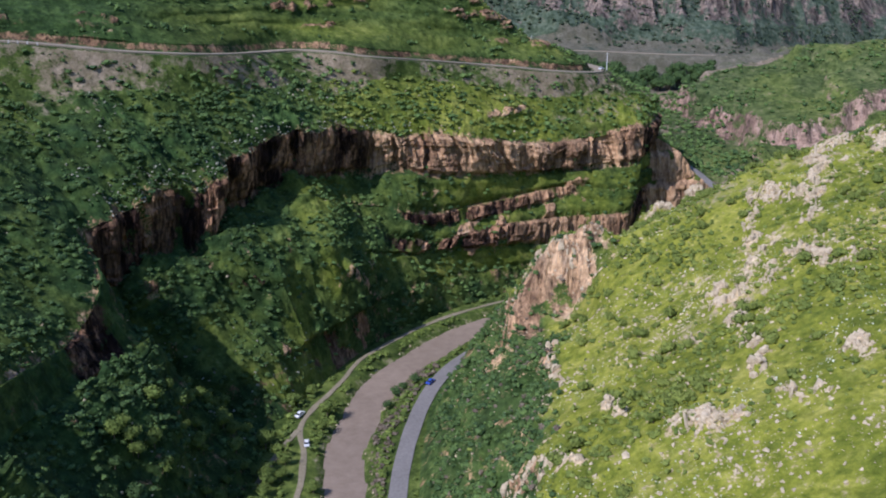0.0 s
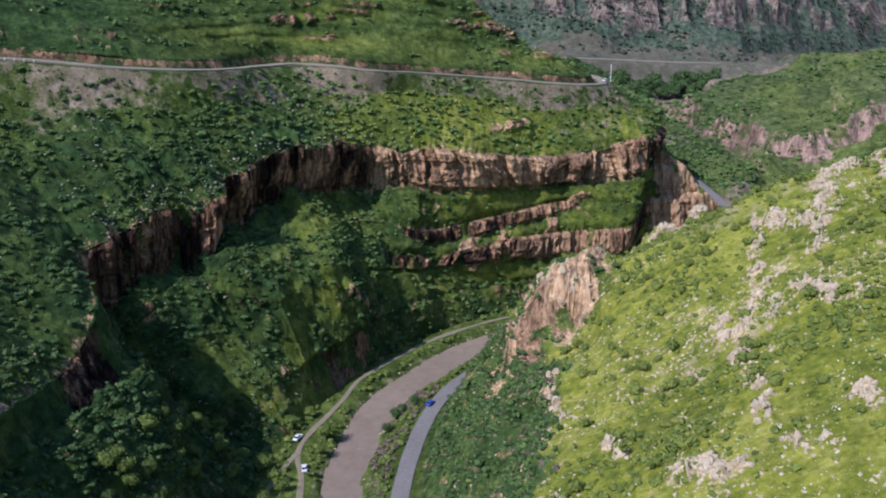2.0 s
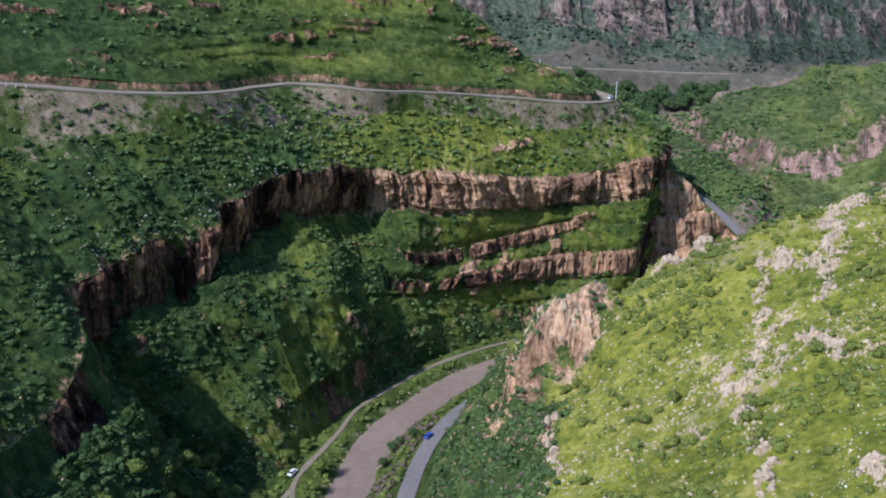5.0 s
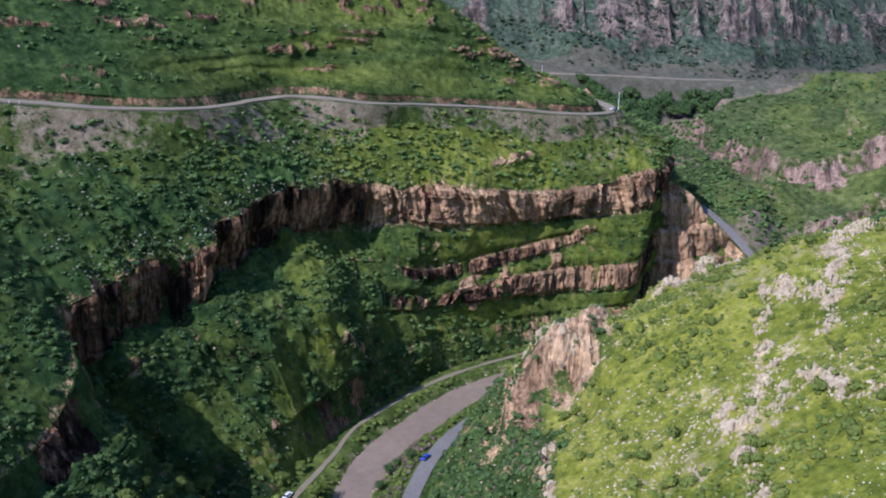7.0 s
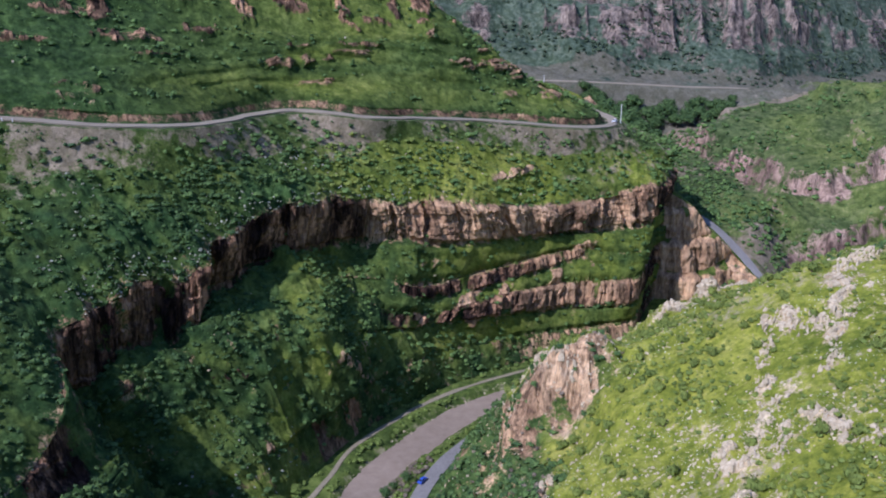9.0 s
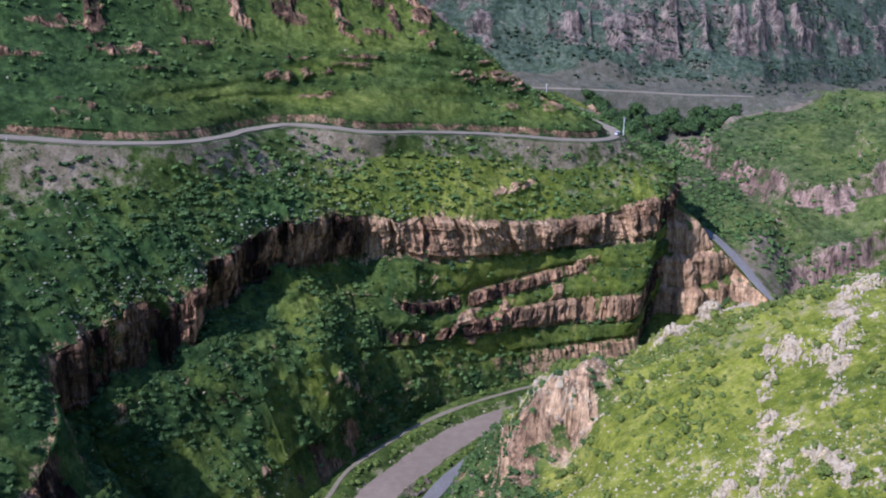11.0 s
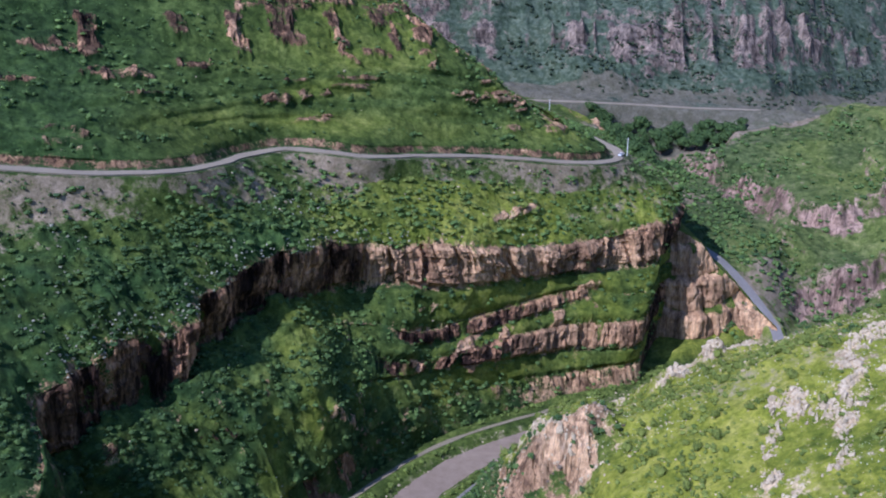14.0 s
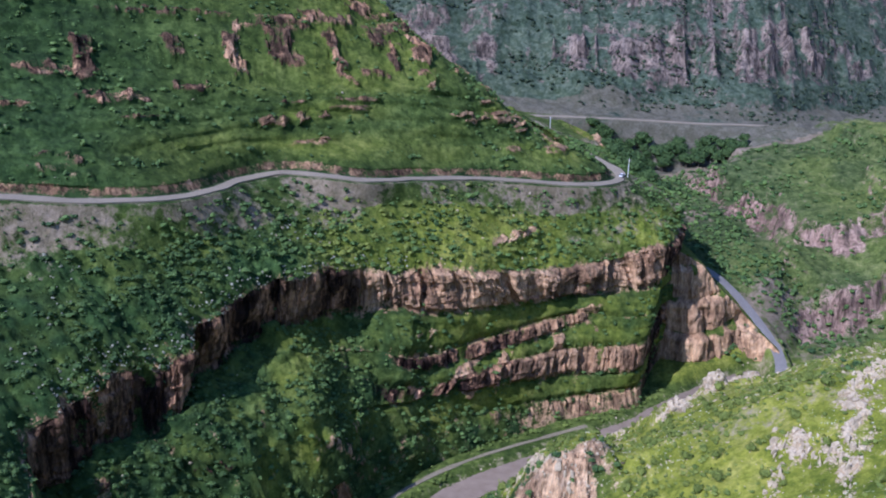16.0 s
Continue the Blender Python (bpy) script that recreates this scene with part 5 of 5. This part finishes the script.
def stem_shape(seed, height, radius, limbs, lean=0.12):
    """A tapered, slightly bent trunk with limbs."""
    r = np.random.default_rng(seed)
    bm = bmesh.new()

    def limb(a, b, r0, r1, sides=6, cuts=3):
        rings = []
        for k in range(cuts + 1):
            t = k / cuts
            c = a.lerp(b, t) + Vector((r.uniform(-1, 1), r.uniform(-1, 1), 0)) * lean * (0 < k < cuts) * (b - a).length * 0.3
            rad = r0 + (r1 - r0) * t
            rings.append([bm.verts.new(c + Vector((math.cos(6.283 * i / sides), math.sin(6.283 * i / sides), 0)) * rad) for i in range(sides)])
        for p, q in zip(rings[:-1], rings[1:]):
            for i in range(sides):
                bm.faces.new((p[i], p[(i + 1) % sides], q[(i + 1) % sides], q[i]))
        bm.faces.new(rings[-1])
    limb(Vector((0, 0, -0.15 * height)), Vector((lean * height * 0.3, 0, height)), radius, radius * 0.5)
    for k in range(limbs):
        a = 6.283 * k / limbs + r.uniform(-0.4, 0.4)
        limb(Vector((0, 0, height * r.uniform(0.55, 0.9))), Vector((math.cos(a) * height * 0.5, math.sin(a) * height * 0.5, height * r.uniform(1.2, 1.6))), radius * 0.45, radius * 0.15, 5, 2)
    me = bpy.data.meshes.new("trunk")
    bm.to_mesh(me)
    bm.free()
    me.materials.append(bark_mat)
    return me


def plant(name, stem, crown, place, size, turn, label, category, group):
    """One shrub or tree: an empty at its foot, with trunk and crown."""
    ob = new(name)
    ob.empty_display_size = 0.2
    ob.matrix_basis = Matrix.LocRotScale(Vector(place), Euler((0, 0, turn)), Vector((size, size, size)))
    for n, me in (("trunk", stem), ("crown", crown)):
        p = new(n, me)
        p.parent = ob
    return tagged(ob, label, category, group)


shrub_stems = [stem_shape(700 + k, 0.25, 0.035, 3) for k in range(3)]
shrub_crowns = [mesh_only("crown", *bush_shape(710 + k, 190, 0.10, 7, 0.95, 0.72), hill_leaf, tone=0.15 + 0.14 * k) for k in range(6)]
shrub_w = np.where((dt_g > 8) & (GY > 150) & (GY < 362) & (GX < 150), g_meadow * (1 - g_rock) * (0.25 + ramp01(fractal(GX * 0.045, GY * 0.045, GX * 0, 2, 631), -0.3, 0.4)), 0)
P = pick_cells(PG, shrub_w, 290)
for p in P:
    k = int(rng.integers(0, 6))
    plant("shrub", shrub_stems[k % 3], shrub_crowns[k], p, rng.uniform(1.8, 4.4), rng.uniform(0, 6.28), "round green shrub on the grassy hillside", "shrub", "shrubs on the hillside")
P = pick_cells(PG, shrub_w, 3600)
strew("hill_scrub", small_bushes, P, rng.uniform(0.5, 1.0, len(P)) ** 2 * 2.5, hill_leaf, "small green shrubs scattered over the grass", "scrub", 0.75)

tree_stems = [stem_shape(740 + k, 0.42, 0.035, 4) for k in range(3)]
tree_crowns = []
for k in range(5):
    v, f = bush_shape(750 + k, 620, 0.075, 11, 1.25, 0.68)
    v[:, 2] = v[:, 2] * 0.95 + 0.22
    tree_crowns.append(mesh_only("crown", v, f, tree_leaf if k < 4 else scrub_leaf, tone=0.2 + 0.15 * k if k < 4 else 0.05))
tree_w = np.where((GX > -58) & (GX < -36) & (GY > 225) & (GY < 335) & (dt_g < 0), 1.0, 0.0)
P = pick_cells(PG, tree_w, 46)
P = P[clear_of(TRACK, P, 3.5) & clear_of(RIVER, P, 9)]
for p in P:
    k = int(rng.integers(0, 4))
    plant("tree", tree_stems[k % 3], tree_crowns[k], p, rng.uniform(3.5, 6.5), rng.uniform(0, 6.28), "leafy green tree on the valley floor", "tree", "trees beside the track")
for x, y, size in ((-10, 328.6, 4.2), (-14.2, 325, 3.6), (-16.6, 320.6, 4.4), (-19, 311, 3.8)):
    plant("tree", tree_stems[0], tree_crowns[4], (x, y, float(ground_at(np.array([x]), np.array([y]))[0])), size, x, "round dark tree between river and asphalt road", "tree", "trees by the river")
near_bank = (S > 1.0) & (S < 3.2) & (row_at < 2)
P = pick_cells(V, near_bank * (1 - 0.6 * b_rock), 60)
for p in P:
    k = int(rng.integers(0, 5))
    plant("tree", tree_stems[k % 3], tree_crowns[k], p, rng.uniform(3.0, 6.0), rng.uniform(0, 6.28), "leafy green tree on the lower bank", "tree", "trees on the lower bank")

# dark trees on the plateau edge beyond the road bend
P = np.vstack([pick_cells(V, ((S > 12.5) & (S < 13.5) & (row_at == 7) & (X > 84)) * 1.0, 30),
               pick_cells(PG, np.where((GX > 84) & (GX < 185) & (GY > 672) & (GY < 694), np.exp(-(GX - 84) / 60), 0.0), 84)])
for p in P:
    k = int(rng.integers(0, 5))
    plant("tree", tree_stems[k % 3], tree_crowns[4], p, rng.uniform(7.0, 11.0) if p[1] < 665 else rng.uniform(6.5, 11.0), rng.uniform(0, 6.28), "dark green tree on the plateau edge", "tree", "dark trees beyond the bend")

# blocks of rock standing in lines along the ridges and ledges of the near hill
def shard_shape(seed, fine=1):
    """An upright angular splinter of rock, cut by a few flat planes."""
    r = np.random.default_rng(seed)
    v, f = stone_shape(seed, fine)
    for _ in range(5):
        a = r.uniform(0, 6.283)
        n = np.array([math.cos(a), math.sin(a), r.uniform(-0.1, 0.5)])
        n /= np.linalg.norm(n)
        v = v - np.maximum(v @ n - r.uniform(0.22, 0.45), 0)[:, None] * n
    return v * [1.0, 0.75, 1.35], f


shards = [shard_shape(840 + k) for k in range(8)]
block_meshes = [mesh_only("boulder", *s, stone_mat) for s in shards]


def set_block(p, size, meshes, label, group, tall=1.0, sink=0.1):
    ob = new("boulder", meshes[int(rng.integers(0, len(meshes)))])
    stretch = Vector((rng.uniform(0.7, 1.3), rng.uniform(0.7, 1.3), tall * rng.uniform(0.7, 1.3))) * size
    ob.matrix_basis = Matrix.LocRotScale(Vector((p[0], p[1], p[2] - sink * size)), Euler((rng.uniform(-0.3, 0.3), rng.uniform(-0.3, 0.3), rng.uniform(0, 6.28))), stretch)
    tagged(ob, label, "boulder", group)


spots, spans = [], []
for wide, line in RIDGES + LEDGES:
    q, side, at = along([(*p, 0) for p in line], 0.22)
    stand = ramp01(fractal(at * 0.12, at * 0 + wide, at * 0 + line[0][0], 2, 641), -0.45, 0.2)
    for p, d, w in zip(q, side, stand):
        if rng.uniform() < w:
            off = rng.normal(0, 0.55)
            spots.append((p + d * off * wide)[:2])
            spans.append((0.28 + min(wide, 2.6) * 0.78 * rng.uniform(0.1, 1.0) ** 2.2) * (1 - 0.3 * min(abs(off), 1.5)))
spots, spans = np.array(spots), np.array(spans)
keep = distance_to(TOE_RIGHT, spots[:, 0], spots[:, 1]) > 5
spots, spans = spots[keep], spans[keep]
places = np.column_stack([spots, ground_at(spots[:, 0], spots[:, 1])])
large = np.argsort(-spans)[:230]
small = np.setdiff1d(np.arange(len(spans)), large)
for k in large:
    set_block(places[k], spans[k], block_meshes, "pale jagged block on a rocky ridge", "rock blocks on the ridges")
strew("ridge_rocks", shards, places[small], spans[small], stone_mat, "broken cream rock along the ridges of the hill", "rocks", 1.0, sink=0.1)


# ---- vehicles, poles and posts ----
def paint(name, colour, rough=0.3, metal=0.0):
    m, nt, nodes, links, bsdf = material(name)
    n = colours(nt, tex(nt, 3.0, 4, 0.6, local=True), (0.3, tuple(c * 0.85 for c in colour)), (0.7, colour))
    links.new(n, bsdf.inputs["Base Color"])
    bsdf.inputs["Roughness"].default_value, bsdf.inputs["Metallic"].default_value = rough, metal
    return m


white_paint, blue_paint = paint("white_paint", (0.8, 0.8, 0.78)), paint("blue_paint", (0.05, 0.10, 0.45))
dark_glass, tyre_mat, steel_mat = paint("dark_glass", (0.02, 0.025, 0.03), 0.08), paint("tyre_rubber", (0.025, 0.025, 0.025), 0.9), paint("galvanised_steel", (0.45, 0.46, 0.47), 0.4, 0.8)
lamp_mat, wood_mat, wall_mat = paint("lamp_glass", (0.7, 0.66, 0.55), 0.15), plain_material("pole_wood", (0.24, 0.2, 0.16), (0.4, 0.35, 0.3), 3.0, local=True), plain_material("lime_wash", (0.52, 0.50, 0.46), (0.72, 0.70, 0.66), 2.0, local=True)


def block(x0, x1, y0, y1, z0, z1, bevel=0.0):
    bm = bmesh.new()
    bmesh.ops.create_cube(bm, size=1, matrix=Matrix.Translation(((x0 + x1) / 2, (y0 + y1) / 2, (z0 + z1) / 2)) @ Matrix.Diagonal((x1 - x0, y1 - y0, z1 - z0, 1)))
    if bevel:
        bmesh.ops.bevel(bm, geom=bm.edges[:], offset=bevel, segments=2, affect="EDGES")
    return bm


def rod(radius, top, length, axis="Z", at=(0, 0, 0), sides=10):
    bm = bmesh.new()
    turn = {"Z": pose(0, 0, 0), "X": pose(0, 0, 0, 0, 90, 0), "Y": pose(0, 0, 0, 90, 0, 0)}[axis]
    bmesh.ops.create_cone(bm, cap_ends=True, segments=sides, radius1=radius, radius2=top, depth=length, matrix=Matrix.Translation(at) @ turn)
    return bm


def car(name, place, turn, colour, label):
    """A saloon car 4.4 m long: body, cabin with glass, wheels, lamps."""
    ob = new(name)
    ob.matrix_basis = pose(*place, 0, 0, turn)
    bm = bmesh.new()
    profile = [(-2.2, 0.35), (-2.2, 0.85), (-1.6, 0.98), (-1.1, 1.0), (1.0, 0.96), (1.9, 0.82), (2.2, 0.68), (2.2, 0.35)]
    left, right = [[bm.verts.new((x, y, z)) for x, z in profile] for y in (-0.85, 0.85)]
    bm.faces.new(left), bm.faces.new(right[::-1])
    for i in range(len(profile)):
        j = (i + 1) % len(profile)
        bm.faces.new((left[j], left[i], right[i], right[j]))
    bmesh.ops.bevel(bm, geom=bm.edges[:], offset=0.06, segments=2, affect="EDGES")
    bmesh.ops.recalc_face_normals(bm, faces=bm.faces[:])
    body = part("body", bm, colour, ob)

    def cabin(grow, z0, z1):
        bm = bmesh.new()
        lo = [(-1.6, -0.78), (0.95, -0.78), (0.95, 0.78), (-1.6, 0.78)]
        hi = [(-1.05, -0.6), (0.35, -0.6), (0.35, 0.6), (-1.05, 0.6)]
        a = [bm.verts.new((x * (1 + grow), y * (1 + grow), z0)) for x, y in lo]
        b = [bm.verts.new((x * (1 + grow), y * (1 + grow), z1)) for x, y in hi]
        bm.faces.new(a[::-1]), bm.faces.new(b)
        for i in range(4):
            j = (i + 1) % 4
            bm.faces.new((a[i], a[j], b[j], b[i]))
        return bm
    part("window", cabin(0, 0.95, 1.40), dark_glass, ob, "dark tinted car windows")
    part("roof", block(-1.08, 0.38, -0.61, 0.61, 1.39, 1.47, 0.03), colour, ob)
    for x in (-1.35, 1.35):
        for y in (-0.8, 0.8):
            wheel = part("wheel", rod(0.32, 0.32, 0.2, "Y", (x, y, 0.32), 14), tyre_mat, ob, "black rubber tyre")
            part("rim", rod(0.19, 0.19, 0.23, "Y", (x, y, 0.32), 10), steel_mat, wheel, "steel wheel rim")
    for y in (-0.6, 0.6):
        part("headlight", block(2.12, 2.24, y - 0.18, y + 0.18, 0.58, 0.70, 0.02), lamp_mat, ob, "clear glass headlight")
    return tagged(ob, label, "car")


car("car", (80.5, 515, 88.62), 60, white_paint, "white car parked where the gravel road bends")
car("car", (-48.0, 304.0, 2.4), 68, white_paint, "white car parked beside the dirt track")
car("car", (-43.2, 284.5, 2.35), 100, white_paint, "white car on the lower branch of the dirt track")
car("car", (-4.5, 329, 2.56), 62, blue_paint, "blue car on the asphalt road by the river")


def utility_pole(place, height):
    ob = new("utility_pole")
    ob.matrix_basis = pose(*place)
    part("pole", rod(0.2, 0.14, height, at=(0, 0, height / 2)), white_paint, ob)
    part("crossarm", block(-0.9, 0.9, -0.06, 0.06, height - 0.9, height - 0.76), wood_mat, ob, "wooden crossarm")
    for x in (-0.8, 0, 0.8):
        part("insulator", rod(0.06, 0.04, 0.25, at=(x, 0, height - 0.64), sides=8), white_paint, ob, "white ceramic insulator")
    return tagged(ob, "slim white utility pole beside the road", "pole", "utility poles")


utility_pole((83.5, 517, 87.9), 9.0)
far_foot = V.reshape(-1, 3)[np.argmin(np.hypot(V[..., 0] - 52.9, V[..., 1] - 612).ravel())]
utility_pole((float(far_foot[0]), float(far_foot[1]), float(far_foot[2]) - 0.4), 11.0)

# marker posts along the outer edge of the upper road
barrier = tagged(new("road_barrier"), "row of whitewashed stone posts along the road edge", "road barrier")
post = block(-0.17, 0.17, -0.17, 0.17, -0.4, 0.6, 0.03)
post_mesh = bpy.data.meshes.new("post")
post.to_mesh(post_mesh)
post.free()
post_mesh.materials.append(wall_mat)
q, side, at = along(UPPER_ROAD, 3.2)
for p, d in zip(q, side):
    if -212 < p[0] < -140:
        ob = new("post", post_mesh)
        ob.parent = barrier
        ob.matrix_basis = Matrix.Translation(Vector(p + d * 3.7))
